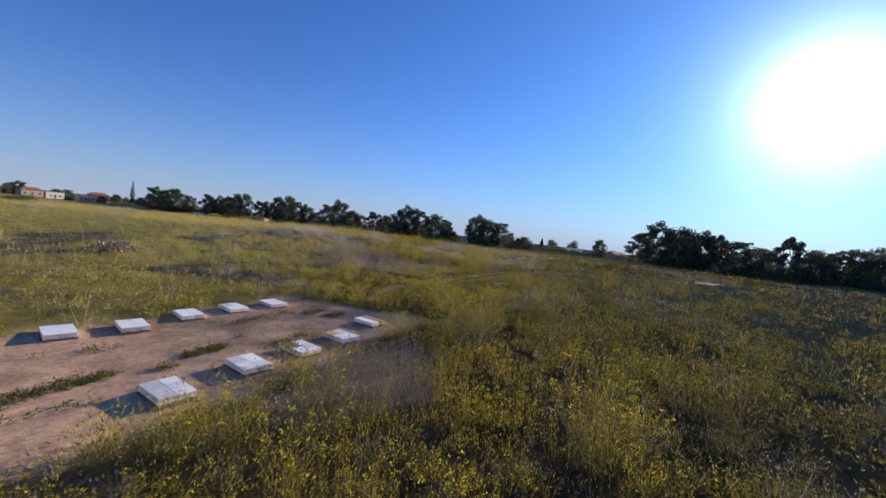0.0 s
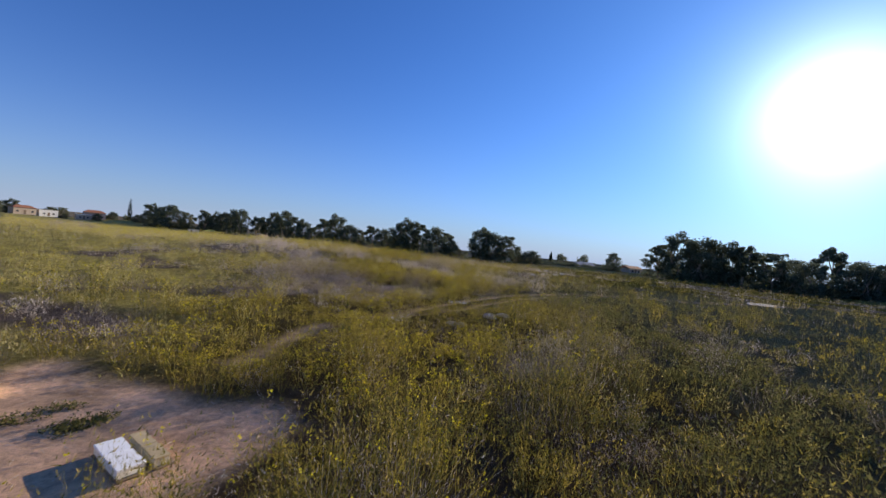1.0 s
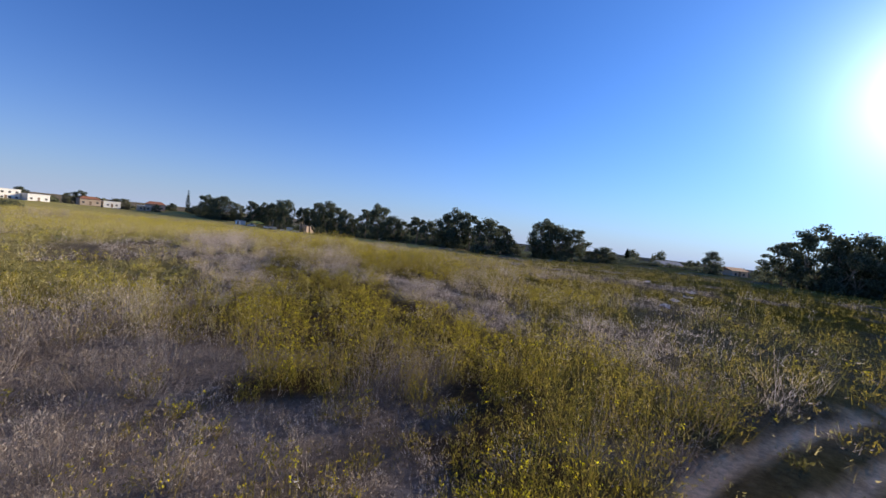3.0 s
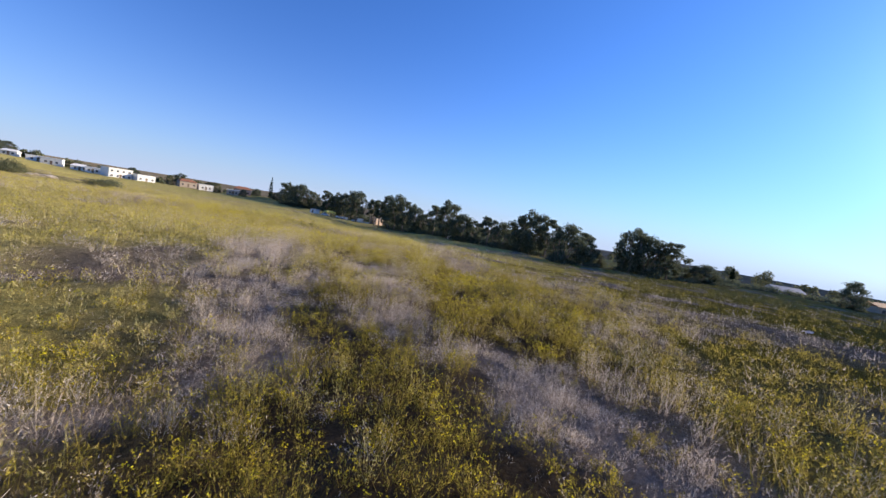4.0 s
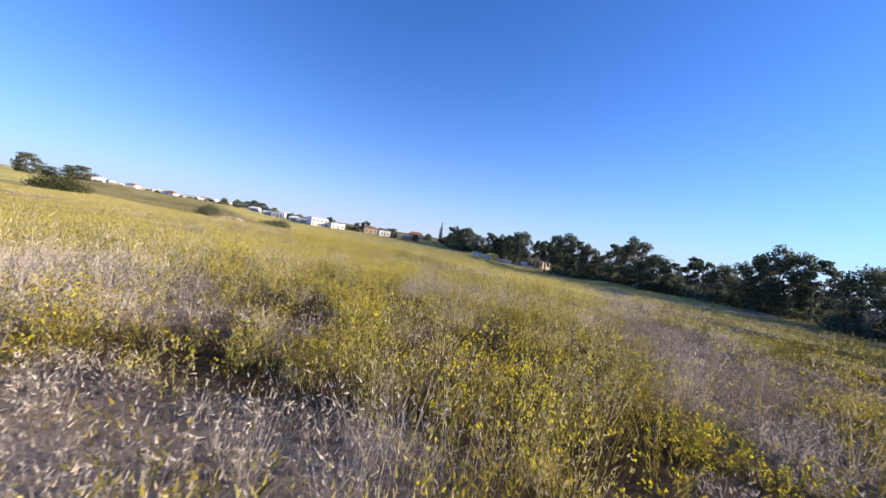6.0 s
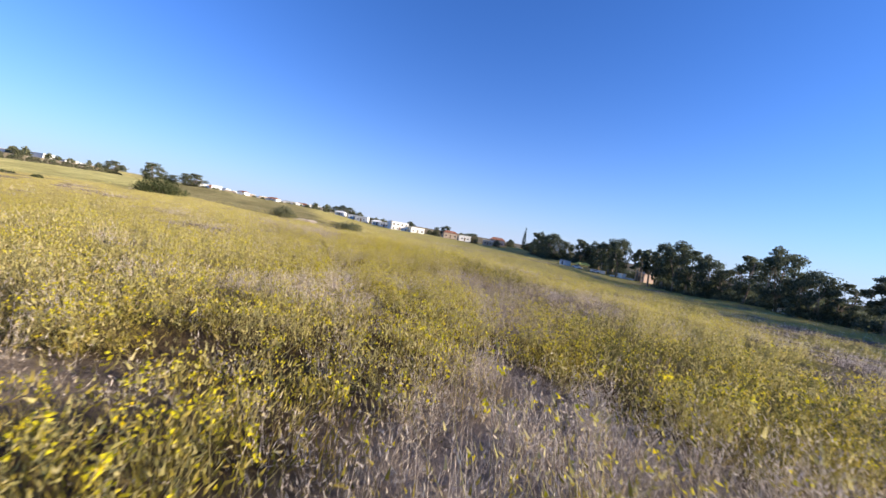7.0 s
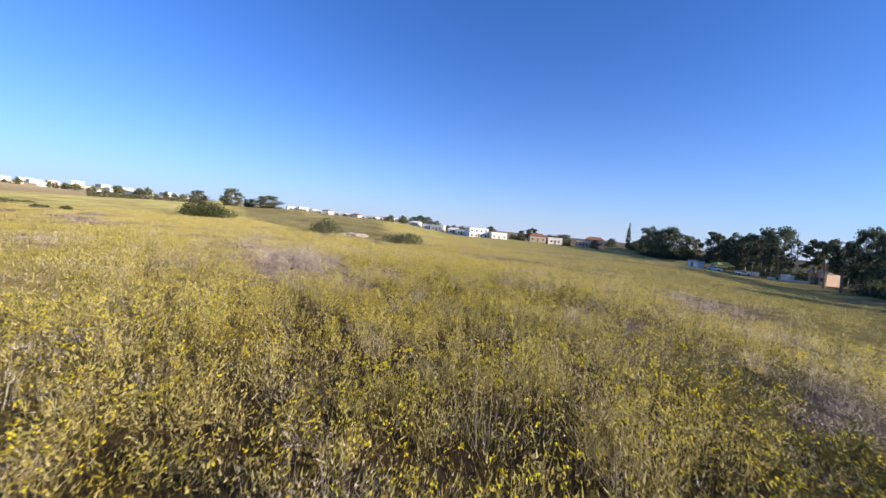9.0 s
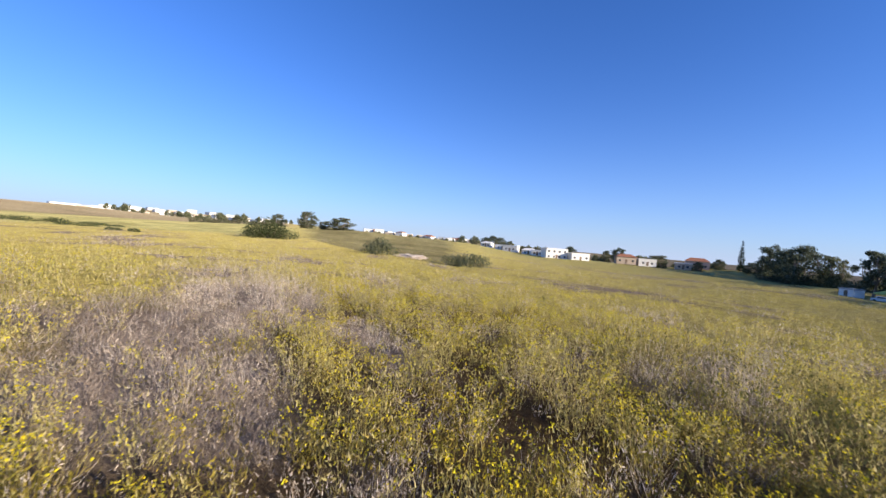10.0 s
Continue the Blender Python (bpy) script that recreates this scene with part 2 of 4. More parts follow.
def vnoise(x, y, size, seed=0):
    """Smooth noise from 0 to 1, with lumps of that size in metres."""
    u, v = np.asarray(x, float) / size, np.asarray(y, float) / size
    i, j = np.floor(u), np.floor(v)
    a, b = u - i, v - j
    a, b = a * a * (3 - 2 * a), b * b * (3 - 2 * b)
    low = lattice(i, j, seed) * (1 - a) + lattice(i + 1, j, seed) * a
    high = lattice(i, j + 1, seed) * (1 - a) + lattice(i + 1, j + 1, seed) * a
    return low * (1 - b) + high * b


def land(x, y):
    """The height of the ground, in metres."""
    x, y = np.asarray(x, float), np.asarray(y, float)
    top, low = 0.0, 0.0
    for sx, sy, sh in SPOTS:
        d2 = (x - sx) ** 2 + (y - sy) ** 2
        w = (d2 + 9.0 ** 2) ** -1.6
        top, low = top + w * sh, low + w
    return top / low + 0.1 * (vnoise(x, y, 4.0, 3) - 0.5) + 0.05 * (vnoise(x, y, 1.3, 4) - 0.5)


def near_line(x, y, line):
    """How far places lie from a line of points, in plan."""
    best = np.full(np.shape(x), 1e9)
    for (ax, ay), (bx, by) in zip(line[:-1], line[1:]):
        dx, dy = bx - ax, by - ay
        t = np.clip(((x - ax) * dx + (y - ay) * dy) / (dx * dx + dy * dy), 0, 1)
        best = np.minimum(best, np.hypot(x - ax - t * dx, y - ay - t * dy))
    return best


TRACK = [(-4.4, 20.0), (-3.6, 24.0), (-3.2, 27.0), (-1.6, 29.6), (0.6, 31.6), (2.1, 34.2), (4.1, 37.1), (6.9, 40.4), (10.0, 42.8), (17.6, 47.5), (26.0, 52.0), (38.0, 57.0), (62.0, 66.0)]
WAY = [(0, 0), (2.2, 10.8), (2.8, 28), (-2, 41), (-6, 54), (-10, 64), (-25, 77), (-43, 87), (-55, 92), (-70, 95)]


def clearing(x, y):
    """1 on the bare earth round the hives, 0 in the field."""
    along, across = 0.43 * x + 0.9 * y, 0.9 * x - 0.43 * y
    rag = 1.3 * (vnoise(x, y, 1.6, 11) - 0.5)
    side, end = -8.0 - 0.5 * np.clip((along - 12) / 3, 0, 1), 17.3 - 0.3 * np.clip(-10 - across, 0, 5)
    edge = np.minimum(np.minimum(across + 17.0 + rag, side - across + rag), end - along + rag)
    return np.clip(edge / 0.8, 0, 1)


def ruts(x, y):
    """1 in the two wheel ruts of the track."""
    d = near_line(x, y, TRACK) + 0.25 * (vnoise(x, y, 1.1, 12) - 0.5)
    worn = np.clip((y - 31 + 5 * (vnoise(x, y, 2.4, 13) - 0.5)) / 3, 0.0, 1)
    gaps = np.clip((vnoise(x, y, 1.9, 14) - 0.6) / 0.2, 0, 0.6)
    return np.clip(1.5 - np.abs(d - 0.72 * worn - 0.1 * (1 - worn)) / (0.24 + 0.06 * (1 - worn)), 0, 1) * (worn + (1 - worn) * gaps)


# stretches of growth, in plan: place and radius
GREEN_WIDE = [(6, 14, 11), (12, 22, 12), (14, 34, 9), (20, 52, 10), (0, 22, 5), (-6.5, 45.5, 2.6), (2.1, 44, 2.2), (-2, 57, 3.0), (4, 56, 4), (8, 62, 4), (-5.5, 69.8, 4), (-10.4, 67.5, 2.6), (-16.6, 61.9, 2.2),
              (-37, 79, 4), (-44, 84, 5), (-52, 88, 4), (-61, 95.7, 3), (-48, 80, 6), (-70, 100, 8)]
DRY_AREAS = [(-4, 37.6, 2.2), (-7.5, 35, 1.6), (-9, 40.5, 1.8), (0.5, 38, 1.3), (-3.4, 34, 1.2), (-6, 41, 1.3), (7.5, 49.5, 3), (12.5, 60, 4.5), (-23, 55, 4.5), (-15.5, 55, 2.6), (-10.5, 60, 1.8), (-8.3, 55.6, 1.9), (-10.8, 50.2, 2.2), (-5, 53.6, 1.5), (-2.5, 52, 1.3),
             (-13, 52.5, 1.8), (2, 74, 5), (16, 82, 9), (-14.2, 63.2, 1.2), (-11.8, 60.6, 1.5), (-12.9, 65, 0.9), (-21.5, 64.6, 3), (-11.5, 75.5, 2.6), (-14.5, 83, 4.5), (-5, 84, 6), (-30.2, 76.4, 1.8), (-31.5, 74.6, 1.6), (-33.5, 78, 1.2), (-14.5, 58.5, 1.5), (-28.3, 82.6, 1.5), (-35.3, 90.5, 2.4),
             (-41, 88.6, 1.3), (-37.6, 90, 1.5), (-33.8, 88.6, 1.5), (-59.5, 74.5, 3.5), (-67, 83, 1.6), (-67.5, 85.7, 2), (-69, 88, 1.2), (-62, 87.6, 0.9), (-57.9, 96.5, 1.1), (-56.4, 98.3, 1.4), (-54.6, 99.6, 1.5), (-53, 98.4, 1.3), (-91, 124.5, 2.4), (-97, 121, 2), (-100, 116.2, 1.6), (-104.5, 114, 1.3), (-96.3, 126, 2), (-96, 131.2, 1.8), (-93.5, 135.8, 2), (-86, 130, 2.2), (-9.3, 23.9, 1.4), (5.6, 24.2, 1.3), (15.7, 29.7, 2.6), (10, 27, 1.4), (-2.2, 11.0, 1.3), (-1.0, 13.0, 1.1), (-3.4, 9.4, 1.0), (-1.4, 10.2, 1.1)]
GREEN_SPOTS = [(7, 20.5, 2.2), (-0.9, 49.6, 1.2), (0.3, 48, 1.2), (-9.8, 45.3, 1.3), (-8.2, 46.2, 1.3), (-6, 46.7, 1.2), (-13.2, 47.2, 1.2), (-11.9, 48.3, 0.8), (-5.1, 50.7, 0.8), (-17, 48.5, 1.2), (-12, 57.2, 1.3), (-8.2, 51.8, 0.9), (-10.4, 62.3, 0.9), (-6.6, 50.6, 0.8), (-9.3, 53.4, 0.7), (-14, 67.4, 1.3), (-11.9, 68.2, 1.4), (-27.4, 78.8, 1.1), (-2.4, 32.9, 1.1), (-0.5, 33.3, 1), (-7.5, 58.6, 1.2), (-4, 48, 1.5), (-59, 90.5, 1.5), (-56, 95.5, 1.5), (-34.4, 90.2, 0.6), (-36.8, 91.5, 0.65), (-36.2, 88.2, 0.55), (-33.2, 87.2, 0.65), (-38.8, 91, 0.65), (-31.6, 86.2, 0.7)]


def dryness(x, y):
    """Where the field is dry brush (towards 1) and where it is green and in flower (towards 0)."""
    a, b = 0.83 * x + 0.56 * y + 5.0 * vnoise(x, y, 5.0, 28), 0.83 * y - 0.56 * x + 5.0 * vnoise(x, y, 5.0, 29)
    v = 0.45 * vnoise(a, b, 6.5, 21) + 0.35 * vnoise(a, b, 2.7, 22) + 0.2 * vnoise(a * 0.5, b, 20.0, 23)
    d = np.clip((v - np.clip((-x - 25) / 25, 0, 1) * 0.07 - np.clip((x - 5) / 12, 0, 1) * 0.07 + 0.03 * np.exp(-((x + 7) / 12) ** 2 - ((y - 56) / 11) ** 2) - 0.59) / 0.1 + 0.45, 0, 1)
    wx, wy = x + 1.6 * (vnoise(x, y, 2.2, 81) - 0.5), y + 1.6 * (vnoise(x, y, 2.2, 82) - 0.5)
    for patches, sign in ((GREEN_WIDE, -0.75), (DRY_AREAS, 0.95), (GREEN_SPOTS, -0.9)):
        for px, py, r in patches:
            d = d + sign * np.exp(-(((wx - px) ** 2 + (wy - py) ** 2) / (r * r)) ** 1.5)
        d = np.clip(d, 0, 1)
    d = d * (1 - 0.4 * np.clip((x - 6) / 6, 0, 1) * np.clip((72 - y) / 20, 0, 1))
    return np.clip(d + 0.25 * (vnoise(x, y, 1.1, 24) - 0.5), 0, 1)


def outfield(x, y):
    """Where the flowering field ends: the olive scrub slope beyond the lone bushes, and the duller open land past the hedge."""
    x, y = np.asarray(x, float), np.asarray(y, float)
    az, d = np.degrees(np.arctan2(-(x + 54), y - 92)), np.hypot(x + 54, y - 92)
    rag = 10 * (vnoise(x, y, 14.0, 72) - 0.5)
    edge = np.interp(az, [78, 86, 92, 97, 101], [62, 63, 80, 115, 150])
    shrub = np.clip((d - edge + rag) / 6, 0, 1) * np.clip((az - 77 + 0.1 * rag) / 2, 0, 1) * np.clip((100 - az) / 3, 0, 1)
    waste = np.clip((d - 125 + rag) / 12, 0, 1) * np.clip((az - 99) / 3, 0, 1) * np.clip((175 - az) / 5, 0, 1) + np.clip((d - 250 + rag) / 30, 0, 1) * np.clip((78 - az) / 3, 0, 1)
    return shrub, np.clip(waste, 0, 1)


def ripeness(x, y):
    """Where the green stalks have ripened to tan and olive; far right the paler tint stands for hazy light."""
    return np.clip((-x - 4) / 22 + 0.5 * np.clip((x - 14) / 14, 0, 1) + 0.65 * np.clip((x - 1) / 8, 0, 1) * np.clip((y - 46) / 16, 0, 1) + 0.5 * (vnoise(x, y, 5.0, 25) - 0.5), 0, 1)


AGED = [(-38, 90, 6), (-33.8, 88.6, 3.5), (-11.5, 75.5, 4), (-14, 83, 6), (2, 74, 7), (-91, 124, 6), (-98, 120, 5), (-95, 131, 6), (-28, 84, 4.5), (-67, 85, 4), (-62, 88, 2.5), (-52.6, 98.3, 2.2), (-53.6, 100.6, 2.0), (-9.5, 79, 4)]


def agedness(x, y):
    """How much of the dry brush has withered to dark grey-brown."""
    v = 0.12 + 0.8 * np.clip((48 - y) / 8, 0, 1) + 0.2 * np.clip((-x - 45) / 10, 0, 1)
    for px, py, r in AGED:
        v = v + 0.8 * np.exp(-((x - px) ** 2 + (y - py) ** 2) / (r * r))
    return np.clip(v * (0.45 + 1.1 * vnoise(x, y, 1.6, 91)), 0, 0.92)


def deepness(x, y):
    """Where dark, leafy plants crowd out the mustard; their dark tint also stands for shade."""
    # stretches darkened for bush shadows as well as for brown-olive growth
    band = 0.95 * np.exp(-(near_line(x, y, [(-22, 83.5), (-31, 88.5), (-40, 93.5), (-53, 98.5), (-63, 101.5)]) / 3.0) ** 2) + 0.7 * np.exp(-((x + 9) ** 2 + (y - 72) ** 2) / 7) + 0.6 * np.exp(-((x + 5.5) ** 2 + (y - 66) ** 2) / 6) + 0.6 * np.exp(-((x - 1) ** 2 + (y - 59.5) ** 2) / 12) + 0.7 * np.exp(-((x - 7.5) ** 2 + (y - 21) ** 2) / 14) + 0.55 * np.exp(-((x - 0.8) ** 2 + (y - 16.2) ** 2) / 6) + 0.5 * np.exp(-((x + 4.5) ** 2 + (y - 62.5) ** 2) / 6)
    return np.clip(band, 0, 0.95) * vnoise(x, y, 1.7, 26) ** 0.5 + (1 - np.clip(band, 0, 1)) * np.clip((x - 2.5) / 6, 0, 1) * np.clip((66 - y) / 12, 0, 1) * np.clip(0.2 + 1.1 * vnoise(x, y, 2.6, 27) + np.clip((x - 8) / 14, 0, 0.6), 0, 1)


def bloom(x, y):
    """How much of the green is in flower."""
    local = 0.9 * np.exp(-(((x + 3.6) / 3.0) ** 2 + ((y - 6.2) / 2.2) ** 2)) + 0.35 * np.exp(-(((x + 0.5) / 3.5) ** 2 + ((y - 23) / 6) ** 2)) + 0.25 * np.exp(-(((x - 1.5) / 3) ** 2 + ((y - 13) / 7) ** 2))
    return np.clip(0.27 + 0.8 * (vnoise(x, y, 4.0, 31) - 0.45) + 0.9 * (vnoise(x, y, 1.3, 32) - 0.5) + local - 0.5 * np.exp(-((x - 7.5) ** 2 + (y - 21) ** 2) / 14) + np.clip((-x - 5) / 50, 0, 0.5) - np.clip((x - 3) / 14, 0, 0.5), 0.04, 1)


def stature(x, y):
    """How tall the growth stands: bushy clumps with low gaps between them."""
    c = 0.65 * vnoise(x, y, 2.0, 51) + 0.35 * vnoise(x, y, 0.8, 52)
    c = np.clip((c - 0.3) / 0.36, 0, 1)
    dome = np.clip((vnoise(0.8 * x + 0.6 * y, 0.8 * y - 0.6 * x, 2.0, 57) - 0.3) / 0.4, 0, 1)
    dome = 1 + np.clip((50 - y) / 8, 0.45, 1) * (1.0 * dome * dome * (3 - 2 * dome) - 0.52)
    low = np.exp(-(((x + 5.4) / 1.3) ** 2 + ((y - 8.2) / 1.3) ** 2)) * 0.4 + np.exp(-((0.9 * x - 0.43 * y + 8.0) / 0.8) ** 2) * 0.4 * (0.43 * x + 0.9 * y < 18)
    floor = 0.3 + 0.2 * np.clip((-x - 15) / 15, 0, 1)
    return dome * (floor + (1.08 - floor) * c * c * (3 - 2 * c)) * (0.8 + 0.45 * vnoise(x, y, 9.0, 53)) * (1 - np.clip(low, 0, 0.6)) * (1 - np.clip((y - 30) / 4, 0.08, 0.7) * np.exp(-(near_line(x, y, TRACK) / 1.15) ** 4) + 0.65 * np.exp(-((near_line(x, y, TRACK) - 2.1) / 0.8) ** 2)) * (1 + 0.5 * np.exp(-(((x - 3) / 4.5) ** 2 + ((y - 18) / 12) ** 2)))


KEPT_CLEAR = ((2.9, 36.3, 0.8), (4.6, 32.4, 0.7), (5.5, 33.0, 0.55), (2.8, 29.7, 0.5), (-0.3, 29.9, 0.5))


def turf(x, y):
    """How closed the low mat of stalks and leaves is: none on bare earth, in the track and round the litter."""
    c = (1 - clearing(x, y)) * np.clip((near_line(x, y, TRACK) - 0.9) / 0.9, 0.8 * np.clip((33 - y) / 2, 0, 1), 1)
    for cx, cy, cr in KEPT_CLEAR:
        c = c * np.clip((np.hypot(x - cx, y - cy) - cr) / 0.5, 0, 1)
    return c


def mesh_object(name, verts, faces_quads, faces_tris, material, kind="", label="", category=""):
    """One mesh of many small pieces, from arrays."""
    me = bpy.data.meshes.new(name)
    me.vertices.add(len(verts))
    me.vertices.foreach_set("co", np.ascontiguousarray(verts, np.float32).ravel())
    q, t = np.asarray(faces_quads, np.int32).reshape(-1, 4), np.asarray(faces_tris, np.int32).reshape(-1, 3)
    loops = np.concatenate([q.ravel(), t.ravel()])
    starts = np.concatenate([np.arange(len(q)) * 4, len(q) * 4 + np.arange(len(t)) * 3])
    me.loops.add(len(loops)), me.polygons.add(len(starts))
    me.loops.foreach_set("vertex_index", loops.astype(np.int32))
    me.polygons.foreach_set("loop_start", starts.astype(np.int32))
    me.update(calc_edges=True)
    me.validate()
    me.materials.append(material)
    ob = new(name, me)
    return tagged(ob, label, category, "", kind)


def graded(stops):
    """Grid lines that widen outwards: (from, to, step) stretches."""
    out = []
    for a, b, n in stops:
        out += list(np.linspace(a, b, n, endpoint=False))
    return np.array(out + [stops[-1][1]])


def build_ground():
    gx = graded([(-4500, -900, 12), (-900, -260, 24), (-260, -100, 45), (-100, -30, 70), (-30, -8, 44), (-8, 12, 60), (12, 30, 40), (30, 70, 50), (70, 200, 30), (200, 900, 16), (900, 4500, 8)])
    gy = graded([(-4500, -700, 8), (-700, -60, 16), (-60, -6, 20), (-6, 18, 50), (18, 45, 80), (45, 110, 70), (110, 300, 50), (300, 900, 16), (900, 4500, 8)])
    X, Y = np.meshgrid(gx, gy, indexing="ij")
    bare = np.maximum(clearing(X, Y), ruts(X, Y))
    Z = land(X, Y) - 0.07 * ruts(X, Y) + (0.03 + 0.05 * vnoise(X, Y, 0.5, 54) + (0.12 + 0.2 * vnoise(X, Y, 1.6, 55)) * np.clip((near_line(X, Y, WAY) - 9) / 14, 0, 1)) * turf(X, Y)
    ni, nj = X.shape
    idx = np.arange(ni * nj).reshape(ni, nj)
    quads = np.stack([idx[:-1, :-1], idx[1:, :-1], idx[1:, 1:], idx[:-1, 1:]], -1).reshape(-1, 4)
    ob = mesh_object("ground", np.stack([X, Y, Z], -1).reshape(-1, 3), quads, [], GROUND, "structure", "rolling field of dry and flowering growth with bare earth", "ground")
    far = np.clip((near_line(X, Y, WAY) - 4) / 10, 0, 1)[..., None]
    dry, gold = dryness(X, Y)[..., None], bloom(X, Y)[..., None]
    ripe = ripeness(X, Y)[..., None]
    litter = np.array([0.115, 0.08, 0.045]) * (1 - dry) + np.array([0.36, 0.29, 0.235]) * dry
    # blue of the ripe tint, and of the gold below, is raised for haze
    leafage = np.array([0.175, 0.14, 0.03]) * (1 - ripe) + np.array([0.4, 0.34, 0.15]) * ripe
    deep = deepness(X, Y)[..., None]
    # ground among the dark plants is paler, for sunward haze put into its colour
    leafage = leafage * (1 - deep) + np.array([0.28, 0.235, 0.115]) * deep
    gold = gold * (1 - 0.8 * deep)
    canopy = (leafage * (1 - gold) + np.array([0.46, 0.385, 0.12]) * gold) * (1 - dry) + (np.array([0.25, 0.2, 0.16]) - np.array([0.08, 0.065, 0.05]) * np.clip((60 - Y) / 20, 0, 1)[..., None]) * dry
    away = np.clip((near_line(X, Y, WAY) - 70) / 120, 0, 1)[..., None] * 0.7
    canopy = canopy * (1 - away) + np.array([0.3, 0.27, 0.11]) * away
    shrub, waste = (v[..., None] for v in outfield(X, Y))
    mottle = (0.55 + 0.5 * vnoise(X, Y, 11.0, 71) + 0.4 * vnoise(X, Y, 3.5, 73))[..., None]
    brown = np.clip((np.hypot(X + 54, Y - 92) - 290) / 60, 0, 1)[..., None]
    canopy = canopy * (1 - shrub) + np.array([0.185, 0.165, 0.085]) * mottle * shrub
    canopy = canopy * (1 - waste) + (np.array([0.29, 0.27, 0.12]) * (1 - brown) + np.array([0.2, 0.165, 0.11]) * brown) * mottle * waste
    base = litter * (1 - far) + canopy * far
    across = 0.9 * X - 0.43 * Y
    streak = 0.75 + 0.3 * vnoise(across * 3, (0.43 * X + 0.9 * Y) * 0.5, 1.0, 43) + 0.25 * vnoise(X, Y, 0.6, 41)
    red = clearing(X, Y)[..., None]
    earth = (np.array([0.6, 0.385, 0.24]) * red + np.array([0.66, 0.455, 0.28]) * (1 - red)) * streak[..., None]
    weeds = (np.clip((vnoise(X, Y, 1.5, 42) - 0.68) / 0.1, 0, 1) * clearing(X, Y))[..., None] * 0.4
    earth = earth * (1 - weeds) + np.array([0.13, 0.1, 0.06]) * weeds
    col = base * (1 - bare[..., None]) + earth * bare[..., None]
    layer = ob.data.color_attributes.new("cover", "FLOAT_COLOR", "POINT")
    layer.data.foreach_set("color", np.concatenate([col, 0.9 - 0.6 * bare[..., None]], -1).astype(np.float32).ravel())
    for p in ob.data.polygons:
        p.use_smooth = True
    return ob


build_ground()
rng = np.random.default_rng(7)


# ---- the growth of the field ----
def sprays(px, py, h, n, width, spread, lean, droop, bent=True):
    """Stems that fan out of each plant, bent (five corners) or straight (three). Returns corners, quads, triangles, and the stems' bends and tips."""
    k = len(px)
    X, Y, H = (np.repeat(v, n) for v in (px, py, h))
    W = width * rng.uniform(0.6, 1.4, k * n)
    az, r = rng.uniform(0, 2 * np.pi, k * n), spread * np.sqrt(rng.uniform(0, 1, k * n))
    bx, by = X + r * np.cos(az), Y + r * np.sin(az)
    bz = np.repeat(land(px, py), n) - 0.02
    tilt = rng.uniform(0.05, 1, k * n) * lean
    az2 = az + rng.normal(0, 0.8, k * n)
    length = H * rng.uniform(0.62, 1.08, k * n) * (1.08 - 0.25 * tilt)
    mx, my = bx + 0.5 * length * np.sin(tilt) * np.cos(az2), by + 0.5 * length * np.sin(tilt) * np.sin(az2)
    mz = bz + 0.55 * length * np.cos(tilt)
    tilt2 = tilt * (1 + droop)
    tx, ty = mx + 0.5 * length * np.sin(tilt2) * np.cos(az2), my + 0.5 * length * np.sin(tilt2) * np.sin(az2)
    tz = mz + 0.45 * length * np.cos(tilt2)
    side = rng.uniform(0, np.pi, k * n)
    sx, sy = np.cos(side) * W * 0.5, np.sin(side) * W * 0.5
    bend, tip = np.stack([mx, my, mz], -1), np.stack([tx, ty, tz], -1)
    foot = [np.stack([bx - sx * 0.6, by - sy * 0.6, bz], -1), np.stack([bx + sx * 0.6, by + sy * 0.6, bz], -1)]
    if bent:
        v = np.stack([*foot, np.stack([mx + sx, my + sy, mz], -1), np.stack([mx - sx, my - sy, mz], -1), tip], 1)
        o = np.arange(k * n)[:, None] * 5
        return v.reshape(-1, 3), o + [0, 1, 2, 3], o + [3, 2, 4], bend, tip
    return np.stack([*foot, tip], 1).reshape(-1, 3), np.zeros((0, 4), int), np.arange(k * n)[:, None] * 3 + [0, 1, 2], bend, tip


def twigs(bend, tip, per, long, wide, jitter, stray, low=-0.7):
    """Narrow upright leaves, twigs and pods along the stems, three corners each."""
    b, t = np.repeat(bend, per, 0), np.repeat(tip, per, 0)
    k = len(b)
    run = (t - b) / (np.linalg.norm(t - b, axis=1)[:, None] + 1e-9)
    c = b + (t - b) * rng.uniform(low, 1.02, k)[:, None] + rng.normal(0, jitter, (k, 3)) * [1, 1, 0.5]
    u = run + rng.normal(0, stray, (k, 3)) + [0, 0, 0.25]
    u /= np.linalg.norm(u, axis=1)[:, None]
    w = np.cross(u, rng.normal(0, 1, (k, 3)))
    w /= np.linalg.norm(w, axis=1)[:, None] + 1e-9
    u, w = u * (long * rng.uniform(0.5, 1.25, k))[:, None], w * (wide * rng.uniform(0.6, 1.3, k))[:, None]
    return np.stack([c - w * 0.5, c + w * 0.5, c + u], 1).reshape(-1, 3), np.zeros((0, 4), int), np.arange(k)[:, None] * 3 + [0, 1, 2]


